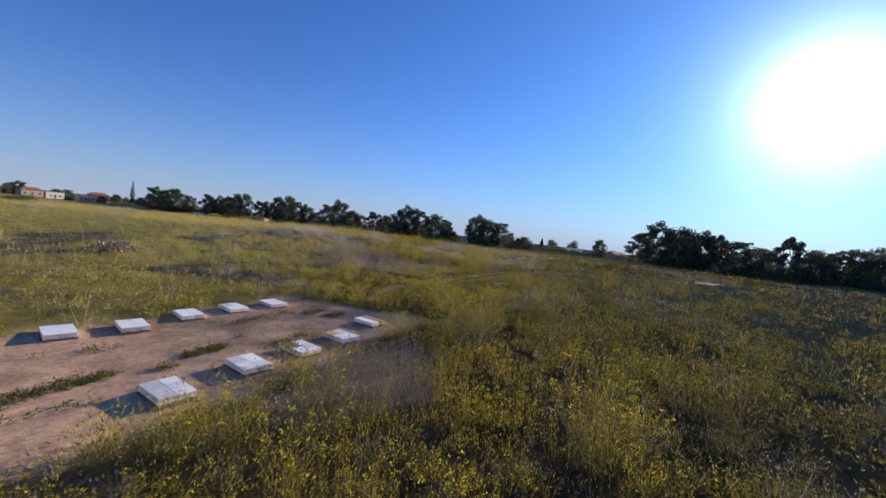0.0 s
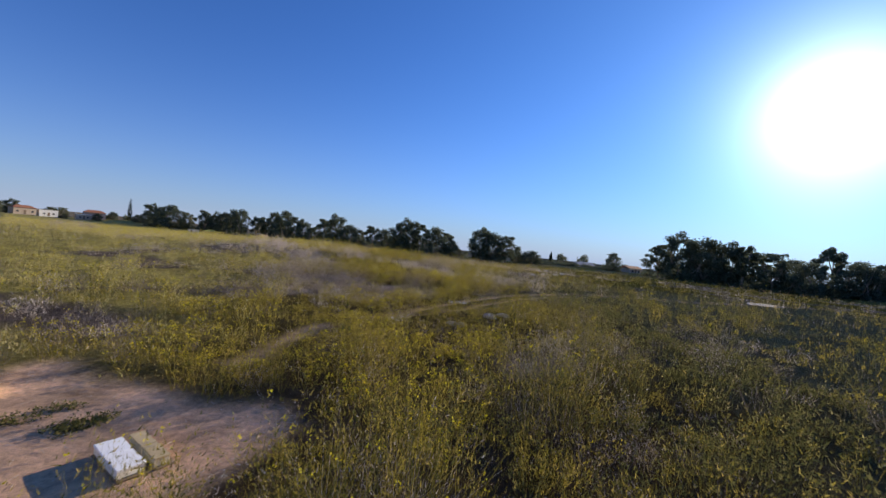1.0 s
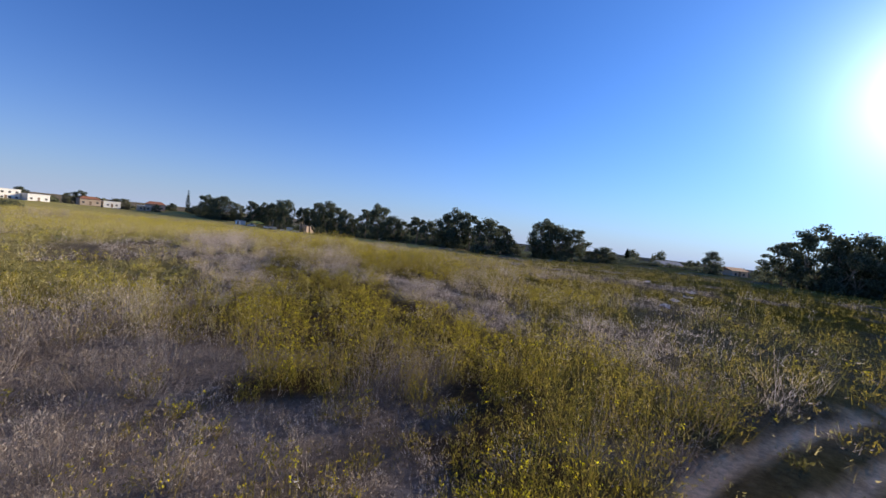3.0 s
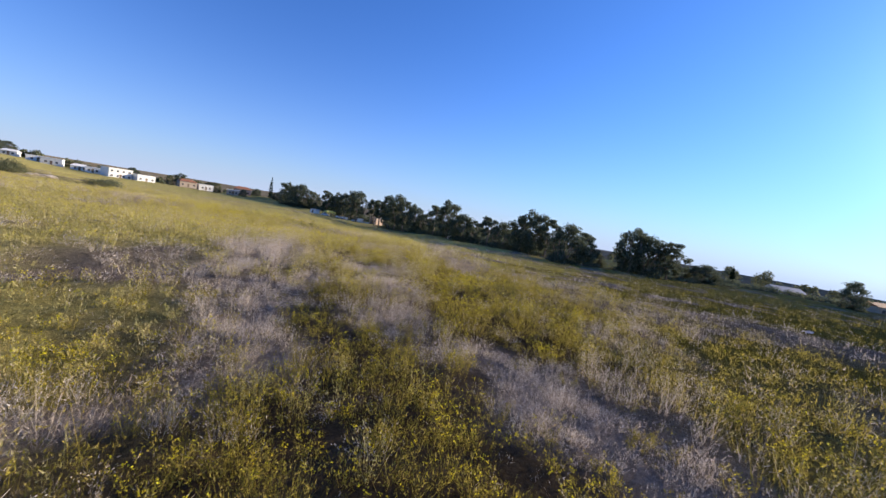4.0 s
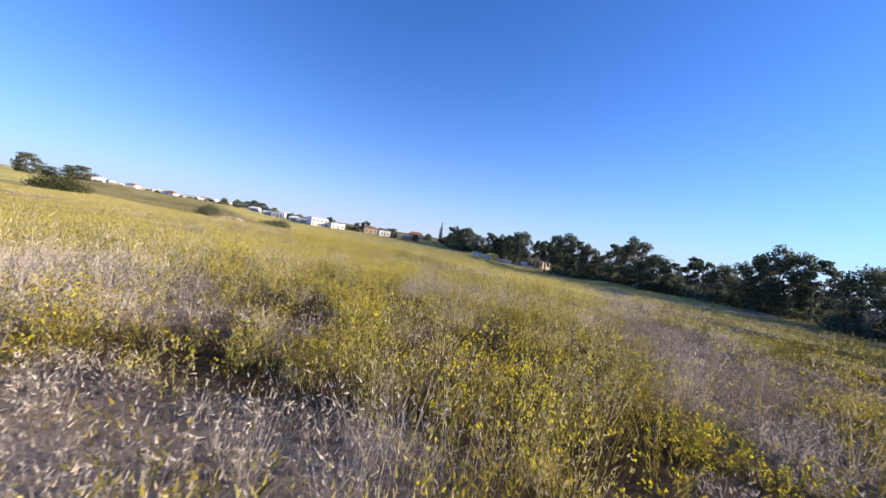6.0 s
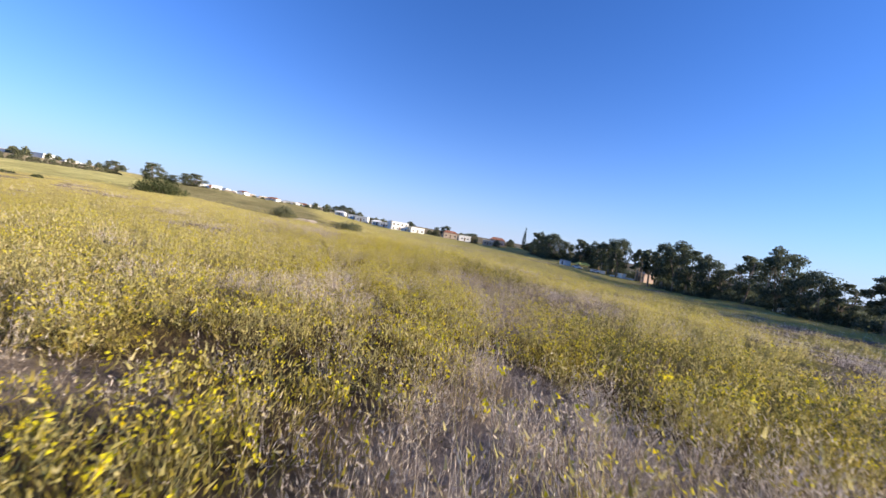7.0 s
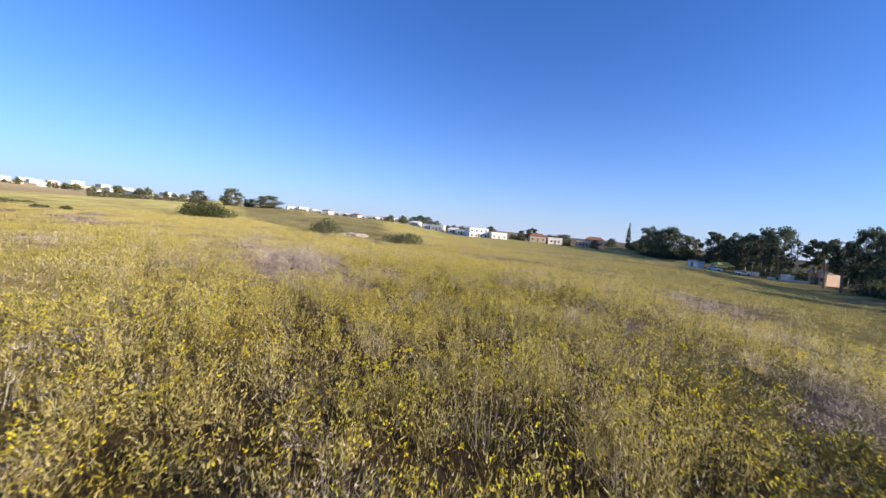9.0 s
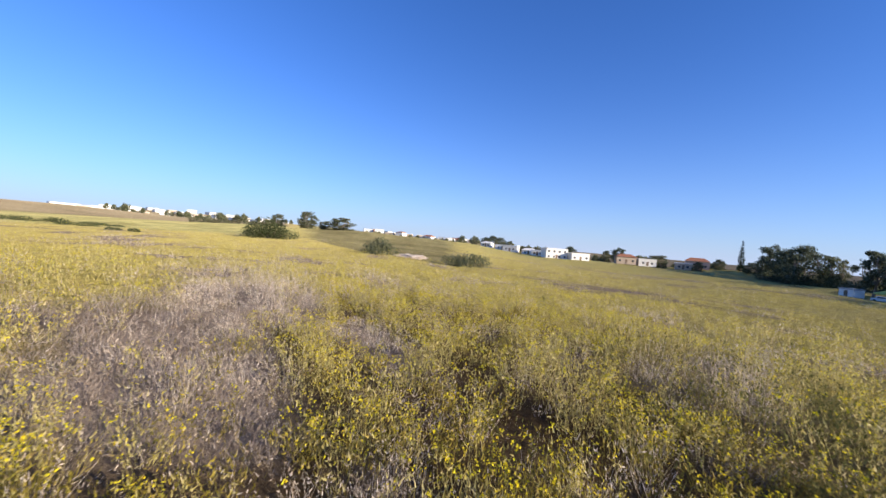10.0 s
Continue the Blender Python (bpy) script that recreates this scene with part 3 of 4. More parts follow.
def petals(tip, per, size, jitter, corners=3):
    """Small flower heads round the tips of the stems."""
    c = np.repeat(tip, per, 0)
    k = len(c)
    c = c + rng.normal(0, jitter, (k, 3)) * [1, 1, 0.8]
    u, w = rng.normal(0, 1, (k, 3)), rng.normal(0, 1, (k, 3))
    u /= np.linalg.norm(u, axis=1)[:, None]
    w = np.cross(u, w)
    w /= np.linalg.norm(w, axis=1)[:, None] + 1e-9
    u, w = u * (size * rng.uniform(0.5, 1.2, k))[:, None], w * (size * rng.uniform(0.5, 1.2, k))[:, None]
    if corners == 4:
        return np.stack([c - u * 0.5, c + w * 0.5, c + u * 0.5, c - w * 0.5], 1).reshape(-1, 3), np.arange(k)[:, None] * 4 + [0, 1, 2, 3], np.zeros((0, 3), int)
    return np.stack([c - u * 0.4 - w * 0.5, c - u * 0.4 + w * 0.5, c + u * 0.7], 1).reshape(-1, 3), np.zeros((0, 4), int), np.arange(k)[:, None] * 3 + [0, 1, 2]


def flecks(x, y, long, wide):
    """Cut straw lying flat on the earth."""
    k = len(x)
    c = np.stack([x, y, land(x, y) + rng.uniform(0.012, 0.05, k)], -1)
    a = rng.uniform(0, 2 * np.pi, k)
    u = np.stack([np.cos(a), np.sin(a), rng.normal(0, 0.12, k)], -1) * (long * rng.uniform(0.4, 1.2, k))[:, None]
    w = np.stack([-np.sin(a), np.cos(a), rng.normal(0, 0.3, k)], -1) * wide
    return np.stack([c - u * 0.5 - w, c - u * 0.5 + w, c + u * 0.5], 1).reshape(-1, 3), np.zeros((0, 4), int), np.arange(k)[:, None] * 3 + [0, 1, 2]


# plan wedges of the field that are dressed with plants: place, heading to the left of +y
WEDGES = [(0, 0, 0), (1.4, 6, 0), (2.8, 22, 2), (2.5, 30, 8), (-2, 41, 19), (-6, 54, 32), (-10, 63, 44), (-17, 70, 53), (-25, 77, 60), (-43, 87, 68), (-55, 92, 80)]


def in_view(x, y):
    seen = np.zeros(len(x), bool)
    for wx, wy, head in WEDGES:
        hx, hy = -math.sin(radians(head)), math.cos(radians(head))
        ahead, aside = (x - wx) * hx + (y - wy) * hy, (x - wx) * hy - (y - wy) * hx
        seen |= (ahead > 0.8) & (np.abs(aside) < 1.3 * ahead + 4.5)
    return seen


def scatter(density, d0, d1, area):
    """Random places in the field whose distance from the flown line is from d0 to d1 metres."""
    x0, y0, x1, y1 = area
    k = int((x1 - x0) * (y1 - y0) * density)
    x, y = rng.uniform(x0, x1, k), rng.uniform(y0, y1, k)
    d = near_line(x, y, WAY)
    keep = (d >= d0) & (d < d1) & (rng.uniform(0, 1, k) > clearing(x, y) * 1.2) & (rng.uniform(0, 1, k) > ruts(x, y) * 1.3)
    keep &= rng.uniform(0, 1, k) > np.clip((y - 30) / 4, 0.05, 0.5) * (near_line(x, y, TRACK) < 1.1)
    for cx, cy, cr in KEPT_CLEAR:
        keep &= (x - cx) ** 2 + (y - cy) ** 2 > cr * cr
    keep &= in_view(x, y)
    return x[keep], y[keep]


# bushes to the square metre, nearest and farthest distance, area, size of the pieces, root spread, stems of a green and of a dry bush, leaves to a stem
ZONES = [(3.6, 0, 6.0, (-88, -3, 14, 108), 1.0, 0.24, 16, 36, 7),
         (2.8, 6.0, 12, (-92, -3, 21, 114), 1.5, 0.26, 10, 22, 6),
         (1.5, 12, 26, (-105, -3, 34, 128), 2.4, 0.36, 7, 13, 5),
         (0.7, 26, 55, (-130, -3, 62, 155), 3.8, 0.5, 3, 8, 3),
         (0.34, 55, 120, (-180, -3, 125, 225), 4.4, 0.8, 3, 6, 2)]


def build_growth():
    green, ripe, dry, gold, deep, old = [], [], [], [], [], []
    for z, (dens, d0, d1, area, size, spread, n_green, n_dry, per) in enumerate(ZONES):
        x, y = scatter(dens, d0, d1, area)
        keep = rng.uniform(0, 1, len(x)) < np.clip(0.4 + 1.1 * stature(x, y) + 0.5 * dryness(x, y), 0, 1) * (1 - 0.8 * np.clip(sum(outfield(x, y)), 0, 1))
        x, y = x[keep], y[keep]
        is_dry = rng.uniform(0, 1, len(x)) < 0.06 + 0.88 * dryness(x, y)
        tall = stature(x, y) * rng.uniform(0.8, 1.15, len(x)) + 0.12
        near = z == 0
        # fewer dark plants farther off, where the growth shows its lit tops
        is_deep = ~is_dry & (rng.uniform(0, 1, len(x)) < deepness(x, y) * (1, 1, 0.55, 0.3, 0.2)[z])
        is_ripe = ~is_dry & ~is_deep & (rng.uniform(0, 1, len(x)) < ripeness(x, y) * (0.72, 0.95, 1, 1, 1)[z])
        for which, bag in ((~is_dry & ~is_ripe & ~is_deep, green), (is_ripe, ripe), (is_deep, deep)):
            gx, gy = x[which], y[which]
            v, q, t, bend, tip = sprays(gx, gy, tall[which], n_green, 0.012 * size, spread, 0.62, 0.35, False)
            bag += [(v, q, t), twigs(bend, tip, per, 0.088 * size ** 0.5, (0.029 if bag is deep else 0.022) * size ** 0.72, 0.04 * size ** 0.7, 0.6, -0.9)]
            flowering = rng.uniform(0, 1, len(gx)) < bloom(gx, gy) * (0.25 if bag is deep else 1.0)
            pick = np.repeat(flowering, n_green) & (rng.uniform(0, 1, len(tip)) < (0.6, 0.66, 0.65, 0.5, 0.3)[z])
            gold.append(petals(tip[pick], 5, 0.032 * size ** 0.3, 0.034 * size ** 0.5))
        is_old = is_dry & (rng.uniform(0, 1, len(x)) < agedness(x, y))
        for which, bag in ((is_dry & ~is_old, dry), (is_old, old)):
            v, q, t, bend, tip = sprays(x[which], y[which], tall[which] * (0.62 + 0.7 * vnoise(x[which], y[which], 1.25, 92)), n_dry, 0.009 * size, spread, 0.8, 0.45, False)
            bag += [(v, q, t), twigs(bend, tip, 4, 0.075, 0.013, 0.04, 0.7, -0.9) if near else twigs(bend, tip, max(1, per // 2), 0.13 * size ** 0.6, 0.009 * size, 0.06 * size ** 0.7, 0.75)]
    # weeds along the crown of the bare strip, and cut straw at its edges
    k = 5200
    along, across = rng.uniform(-4, 18, k), -12.3 + rng.normal(0, 0.55, k) + 0.9 * np.sin(rng.uniform(0, 6, k))
    wx, wy = 0.43 * along + 0.9 * across, 0.9 * along - 0.43 * across
    keep = vnoise(along, across * 3, 1.6, 61) > 0.7
    v, q, t, bend, tip = sprays(wx[keep], wy[keep], rng.uniform(0.08, 0.24, keep.sum()), 4, 0.014, 0.12, 0.9, 0.3, False)
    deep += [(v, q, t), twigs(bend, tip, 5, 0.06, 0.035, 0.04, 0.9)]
    k = 60000
    sx, sy = rng.uniform(-17, 4, k), rng.uniform(2, 45, k)
    line = np.minimum(np.abs(0.9 * sx - 0.43 * sy + 8.4), np.abs(0.9 * sx - 0.43 * sy + 16.6))
    keep = ((rng.uniform(0, 1, k) < np.exp(-line / 0.7)) & (0.43 * sx + 0.9 * sy < 19)) | ((np.abs(near_line(sx, sy, TRACK) - 0.1) < 1.1) & (sy > 31) & (rng.uniform(0, 1, k) < 0.35)) | (rng.uniform(0, 1, k) < 0.06 * clearing(sx, sy))
    dry.append(flecks(sx[keep], sy[keep], 0.24, 0.006))
    fx, fy = scatter(7, 0, 5, (-86, -3, 14, 106))
    # low tufts that close the gaps between the bushes
    ux, uy = scatter(5.5, 0, 7, (-88, -3, 14, 108))
    pick = rng.uniform(0, 1, len(ux)) < 0.25 + 0.6 * dryness(ux, uy)
    kx, ky = scatter(3.2, 7, 15, (-95, -3, 24, 118))
    sere = rng.uniform(0, 1, len(kx)) < 0.15 + 0.75 * dryness(kx, ky)
    for bag, which in ((dry, sere & (rng.uniform(0, 1, len(kx)) > agedness(kx, ky))), (ripe, ~sere)):
        v, q, t, bend, tip = sprays(kx[which], ky[which], rng.uniform(0.2, 0.42, which.sum()), 5, 0.028, 0.3, 0.9, 0.3, False)
        bag += [(v, q, t), twigs(bend, tip, 1, 0.1, 0.035, 0.06, 0.7)]
    for bag, which in ((dry, pick), (green, ~pick)):
        v, q, t, bend, tip = sprays(ux[which], uy[which], rng.uniform(0.16, 0.36, which.sum()) * (1.3 if bag is dry else 1.0), 7, 0.011, 0.16, 0.8, 0.3, False)
        bag += [(v, q, t), twigs(bend, tip, 2, 0.08, 0.014, 0.04, 0.6)]
    for bag, share in ((dry, 0.6), (ripe, 0.4)):
        pick = rng.uniform(0, 1, len(fx)) < share
        bag.append(flecks(fx[pick], fy[pick], 0.16, 0.004))
    for name, bag, mat, label, cat in (("green_growth", green, STEM, "olive green stalks and leaves of wild mustard", "wild plants"),
                                       ("dark_growth", deep, DEEP, "dark green leafy weeds, partly darkened for the shaded sides of plants", "wild plants"),
                                       ("ripe_growth", ripe, RIPE, "tan and olive ripening stalks of wild mustard", "wild plants"),
                                       ("dry_growth", dry, STRAW, "pale grey-beige dead stalks and dry grass tufts", "dry grass"),
                                       ("withered_growth", old, WITHERED, "dark grey-brown withered brush and stalks", "dry brush"),
                                       ("yellow_flowers", gold, PETAL, "small bright yellow flower heads scattered over the field", "flowers")):
        off, V, Q, T = 0, [], [], []
        for v, q, t in bag:
            V.append(v), Q.append(q + off), T.append(t + off)
            off += len(v)
        mesh_object(name, np.concatenate(V), np.concatenate(Q), np.concatenate(T), mat, "stuff", label, cat)


build_growth()


# ---- building blocks ----
def part(name, bm, material, parent, label=""):
    me = bpy.data.meshes.new(name)
    bm.to_mesh(me)
    bm.free()
    me.materials.append(material)
    ob = new(name, me)
    ob.parent = parent
    return tagged(ob, label)


def thing(name, x, y, z, turn, label, category, group=""):
    ob = new(name)
    ob.empty_display_size = 0.2
    ob.matrix_basis = pose(x, y, z, 0, 0, turn)
    return tagged(ob, label, category, group)


def box(bm, x0, y0, z0, x1, y1, z1, bevel=0.0):
    made = bmesh.ops.create_cube(bm, size=1.0, matrix=Matrix.Translation(((x0 + x1) / 2, (y0 + y1) / 2, (z0 + z1) / 2)) @ Matrix.Diagonal((x1 - x0, y1 - y0, z1 - z0, 1)))
    if bevel:
        edges = list({e for v in made["verts"] for e in v.link_edges})
        bmesh.ops.bevel(bm, geom=edges, offset=bevel, segments=1, affect="EDGES")
    return bm


def block(*sizes, bevel=0.0):
    return box(bmesh.new(), *sizes, bevel=bevel)


def limb(bm, a, b, r0, r1, sides=6):
    a, b = Vector(a), Vector(b)
    q = (b - a).to_track_quat("Z", "Y").to_matrix()
    rings = []
    for at, r in ((a, r0), (b, r1)):
        rings.append([bm.verts.new(at + q @ Vector((r * math.cos(2 * math.pi * i / sides), r * math.sin(2 * math.pi * i / sides), 0))) for i in range(sides)])
    for i in range(sides):
        bm.faces.new((rings[0][i], rings[0][(i + 1) % sides], rings[1][(i + 1) % sides], rings[1][i]))


# ---- beehives on their pallets ----
def build_pallet():
    p = thing("pallet", 0, 0, 0, 0, "weathered grey-brown wooden pallet lying on bare earth", "pallet", "pallets under the beehives")
    for i in range(3):
        part("runner", block(-0.4 + i * 0.36, -0.59, -0.03, -0.32 + i * 0.36, 0.59, 0.012), WOOD, p)
    for i in range(7):
        part("board", block(-0.43, -0.59 + i * 0.1725, 0.014, 0.43, -0.445 + i * 0.1725, 0.03), WOOD, p)
    return p


def build_hive(lid, body, label):
    """One low hive, its long side along y, standing at z = 0."""
    h = thing("beehive", 0, 0, 0, 0, label, "beehive", "beehives")
    part("floor_board", block(-0.2, -0.282, 0, 0.2, 0.282, 0.018, bevel=0.003), WOOD, h)
    b = part("hive_body", block(-0.192, -0.272, 0.018, 0.192, 0.272, 0.142, bevel=0.005), body, h)
    part("landing_board", block(-0.17, -0.325, 0.0, 0.17, -0.2825, 0.014, bevel=0.002), WOOD, h)
    part("entrance", block(-0.12, -0.279, 0.02, 0.12, -0.2715, 0.034), DARK, h, "dark entrance slot")
    part("hand_grip", block(-0.06, -0.28, 0.075, 0.06, -0.2715, 0.095), body, b)
    part("lid", block(-0.2, -0.284, 0.142, 0.2, 0.284, 0.182, bevel=0.006), lid, h)
    return h


PALLET = build_pallet()
HIVES = {"w": build_hive(LID_WHITE, HIVE_WHITE, "white-painted wooden beehive with a clean white lid"),
         "g": build_hive(LID_GREY, HIVE_WHITE, "white-painted wooden beehive with a dull grey lid"),
         "b": build_hive(LID_BROWN, HIVE_CREAM, "cream-painted beehive with a rusty brown lid"),
         "t": build_hive(LID_TAN, HIVE_CREAM, "cream-painted beehive with a bare tan wooden lid")}
# pallet centre, turn, lids: front left, front right, back left, back right
STANDS = [(-6.17, 9.1, 57, "gwgw"), (-5.25, 11.1, 55, "wwgw"), (-4.4, 12.95, 56, "wwbw"), (-3.55, 14.8, 56, "wwtg"), (-2.95, 17.4, 57, "wtwt"),
          (-12.0, 12.35, 50, "wwww"), (-10.7, 13.7, 50, "wwww"), (-10.05, 15.75, 52, "wwww"), (-9.1, 17.4, 54, "wwgw"), (-8.05, 19.05, 55, "wwww")]


def build_stands():
    used = set()
    for i, (x, y, turn, lids) in enumerate(STANDS):
        z = float(np.mean(land(np.array([x - 0.4, x + 0.4, x]), np.array([y, y, y + 0.4])))) + 0.01
        at = pose(x, y, z, 0, 0, turn)
        if i:
            copy_thing(PALLET, at)
        else:
            PALLET.matrix_basis = at
        for j, kind in enumerate(lids):
            slim = kind == "t" and i == 4
            m = at @ pose((-0.203 if j % 2 == 0 else 0.203 + (0.02 if slim else 0)) + random.uniform(-0.006, 0.006), (-0.288 if j < 2 else 0.288) + random.uniform(-0.012, 0.012), 0.032, 0, 0, random.uniform(-1.2, 1.2))
            if slim:
                m = m @ Matrix.Diagonal((0.58, 1, 1, 1))
            if kind in used:
                copy_thing(HIVES[kind], m)
            else:
                used.add(kind)
                HIVES[kind].matrix_basis = m


build_stands()


# ---- trees and bushes ----
def leaf_cloud(lobes, count, size, flat=0.0):
    """A crown of small leaf sprays on and in rounded lobes (x, y, z, rx, ry, rz), with an uneven outline."""
    vol = np.array([l[3] * l[4] + l[4] * l[5] + l[3] * l[5] for l in lobes])
    which = rng.choice(len(lobes), count, p=vol / vol.sum())
    L = np.array(lobes)[which]
    d = rng.normal(0, 1, (count, 3))
    d /= np.linalg.norm(d, axis=1)[:, None]
    r = rng.uniform(0.15, 1.0, count) ** 0.4 * (1 + 0.14 * rng.normal(0, 1, count))
    c = L[:, :3] + d * L[:, 3:] * r[:, None]
    u = rng.normal(0, 1, (count, 3))
    u /= np.linalg.norm(u, axis=1)[:, None]
    w = np.cross(u, rng.normal(0, 1, (count, 3)))
    w /= np.linalg.norm(w, axis=1)[:, None]
    s = size * rng.uniform(0.5, 1.3, count)[:, None]
    v = np.stack([c + u * s, c + w * s * 0.6 - u * s * 0.4, c - w * s * 0.6 - u * s * 0.4], 1).reshape(-1, 3)
    return v, np.arange(count)[:, None] * 3 + [0, 1, 2]


def build_tree(name, label, mat, lobes, trunks, count, size, category="tree"):
    """A tree with the given trunk and limb lines and crown lobes, one metre to the metre, standing at z = 0."""
    t = thing(name, 0, 0, 0, 0, label, category)
    if trunks:
        bm = bmesh.new()
        for a, b, r0, r1 in trunks:
            limb(bm, a, b, r0, r1)
        part("trunk", bm, BARK, t)
    v, q = leaf_cloud(lobes, count, size)
    crown = mesh_object("crown", v, [], q, mat)
    crown.parent = t
    return t


def gum(seed, height, wide, bare, heads, count, mat, label, leaf=0.31, clump=0.15, top=1.0, squash=0.8):
    """A tree with limbs that end in many small leaf clumps, spread unevenly over a lumpy crown; top below 1 flattens and widens it upwards."""
    r = random.Random(seed)
    trunks, lobes = [], []
    fork = height * (bare + 0.06)
    lean = (r.uniform(-0.5, 0.5), r.uniform(-0.5, 0.5))
    trunks.append(((0, 0, -0.4), (lean[0], lean[1], fork), height * 0.026, height * 0.018))
    limbs = []
    for i in range(5):
        a = i * 1.26 + r.uniform(-0.4, 0.4)
        tip = (wide * 0.24 * math.cos(a), wide * 0.24 * math.sin(a), height * (bare + (1 - bare) * r.uniform(0.35, 0.75)))
        limbs.append((a, tip))
        trunks.append(((lean[0], lean[1], fork * r.uniform(0.7, 1)), tip, height * 0.013, height * 0.006))
    bulge = [r.uniform(0.72, 1.12) for _ in range(9)]
    for i in range(heads):
        f = (i + r.uniform(0.2, 0.8)) / heads
        a = i * 2.4 + r.uniform(-0.7, 0.7)
        girth = math.sin(math.pi * min(1, (0.16 + 0.74 * f) ** top)) ** 0.5
        s = wide * clump * r.uniform(0.7, 1.3)
        rad = max(0, wide * 0.5 * girth * bulge[int(a * 1.43) % 9] - s * 0.8) * r.uniform(0.35, 1.0) ** 0.35
        z = height * (bare + (1.0 - bare) * f * (0.88 + 0.14 * bulge[(i * 4) % 9])) - s * 0.6
        tip = (rad * math.cos(a), rad * math.sin(a), max(s * 0.5, z))
        for j in range(5):
            c = s * r.uniform(0.4, 0.75)
            at = Vector((r.gauss(0, 1), r.gauss(0, 1), r.gauss(0, 0.8))).normalized() * s * r.uniform(0.3, 0.8)
            lobes.append((tip[0] + at.x, tip[1] + at.y, max(c * 0.5, tip[2] + at.z), c, c, c * squash * r.uniform(0.8, 1.15)))
        near = min(limbs, key=lambda l: (l[1][0] - tip[0]) ** 2 + (l[1][1] - tip[1]) ** 2)
        trunks.append((near[1], tip, height * 0.006, height * 0.002))
    kx, kz = wide * 0.5 / max(math.hypot(l[0], l[1]) + l[3] * 0.6 for l in lobes), height / max(l[2] + l[5] for l in lobes)
    lobes = [(l[0] * kx, l[1] * kx, l[2] * kz, l[3] * kx, l[4] * kx, l[5] * kz) for l in lobes]
    trunks = [((a[0] * kx, a[1] * kx, a[2] * kz), (b[0] * kx, b[1] * kx, b[2] * kz), r0, r1) for a, b, r0, r1 in trunks]
    return build_tree("tree", label, mat, lobes, trunks, count, leaf)


KINDS = [gum(1, 14, 11, 0.16, 34, 9000, LEAF, "tall dark green eucalyptus tree with a clumped crown"),
         gum(2, 14, 10, 0.24, 24, 6200, LEAF, "dark eucalyptus tree with an open ragged crown", clump=0.13),
         gum(3, 14, 13, 0.04, 44, 9500, LEAF, "broad dark green tree with a dense rounded crown"),
         gum(4, 14, 9, 0.42, 15, 5500, LEAF, "slender eucalyptus tree with a high airy crown", clump=0.14),
         gum(5, 14, 12, 0.06, 34, 7500, LEAF_PALE, "broad grey-green tree with a rounded crown"),
         gum(6, 14, 12, 0.05, 16, 2200, LEAF_PALE, "distant tree with a rounded crown, greyed by painted haze", 0.6, 0.17),
         gum(7, 14, 13, 0.3, 40, 9000, LEAF, "spreading eucalyptus tree with a feathery flat-topped crown", 0.27, 0.12, 0.75, 0.7)]
KIND_SIZE = [(14, 11), (14, 10), (14, 13), (14, 9), (14, 12), (14, 12), (14, 13)]
placed = set()


def plant(kind, x, y, height, wide, group, turn=None):
    if group == "tree belt by the sheds":
        height, wide = height * 1.14, wide * 1.2
    elif group == "tree belt":
        height, wide = height * 1.02, wide * 1.16
    elif group == "eucalyptus wood":
        height, wide = height * 1.06, wide * 1.15
    h0, w0 = KIND_SIZE[kind]
    z = float(land(x, y)) - 0.1
    m = pose(x, y, z, 0, 0, random.uniform(0, 360) if turn is None else turn) @ Matrix.Diagonal((wide / w0, wide / w0, height / h0, 1))
    if kind in placed:
        return tagged(copy_thing(KINDS[kind], m), group=group)
    placed.add(kind)
    KINDS[kind].matrix_basis = m
    return tagged(KINDS[kind], group=group)


# kind, place, height, width
BELT_FAR = [(0, -197, 264, 13.6, 9), (2, -187, 260, 12.6, 12), (2, -177, 256, 13.8, 14), (4, -168, 257, 10.5, 10), (1, -146, 240, 12.6, 9), (0, -139, 243, 11.6, 9), (6, -134, 240, 13, 10), (6, -127, 237, 14.2, 12), (6, -119.5, 232, 14.6, 11), (3, -112.5, 236.5, 12.5, 8),
            (1, -111, 252, 11, 8), (3, -105.5, 227.5, 12.6, 7), (3, -99.5, 222, 12.2, 7.5), (6, -93, 219, 14.6, 11), (6, -86.5, 213.5, 15.2, 12), (1, -80.5, 210, 13, 9), (0, -73.5, 207, 11, 9), (2, -156, 262, 9.5, 10), (1, -133, 250, 11, 9), (2, -92, 226, 10, 9)]
BELT_MID = [(1, -68, 204, 9, 8.5), (1, -60, 196, 12.6, 8), (0, -51, 189, 14, 10.2), (2, -44, 186, 10.9, 9.2), (1, -40, 185, 8.9, 6.4), (3, -33, 180, 10.7, 7),
            (2, -27, 174, 9.4, 8.7), (0, -20, 171, 10.9, 8.5), (0, -16, 168, 13.2, 9.5), (1, -11, 167, 12, 7.5)]
BELT_NEAR = [(2, -5, 156, 11.3, 10.8), (1, 0, 160, 9.5, 7), (4, 4, 172, 5.6, 7.3), (0, 13.5, 172, 12.9, 9.8), (2, 18.5, 172, 12.5, 10), (1, 24.5, 173, 11.2, 9), (4, 32, 190, 5.3, 7), (2, 37, 187, 6.3, 10)]
WOODS = [(1, 77, 154, 11.5, 10), (0, 79, 145, 14.5, 12), (2, 83, 139, 14.2, 12), (0, 88, 136, 12.5, 10), (3, 90, 131, 12.7, 8), (1, 94, 125, 11.5, 9), (2, 98, 119, 10, 10),
         (3, 111, 126, 13.3, 7.5), (2, 108, 114, 9, 10), (1, 114, 112, 9.6, 9), (2, 119, 107, 10.5, 10)]
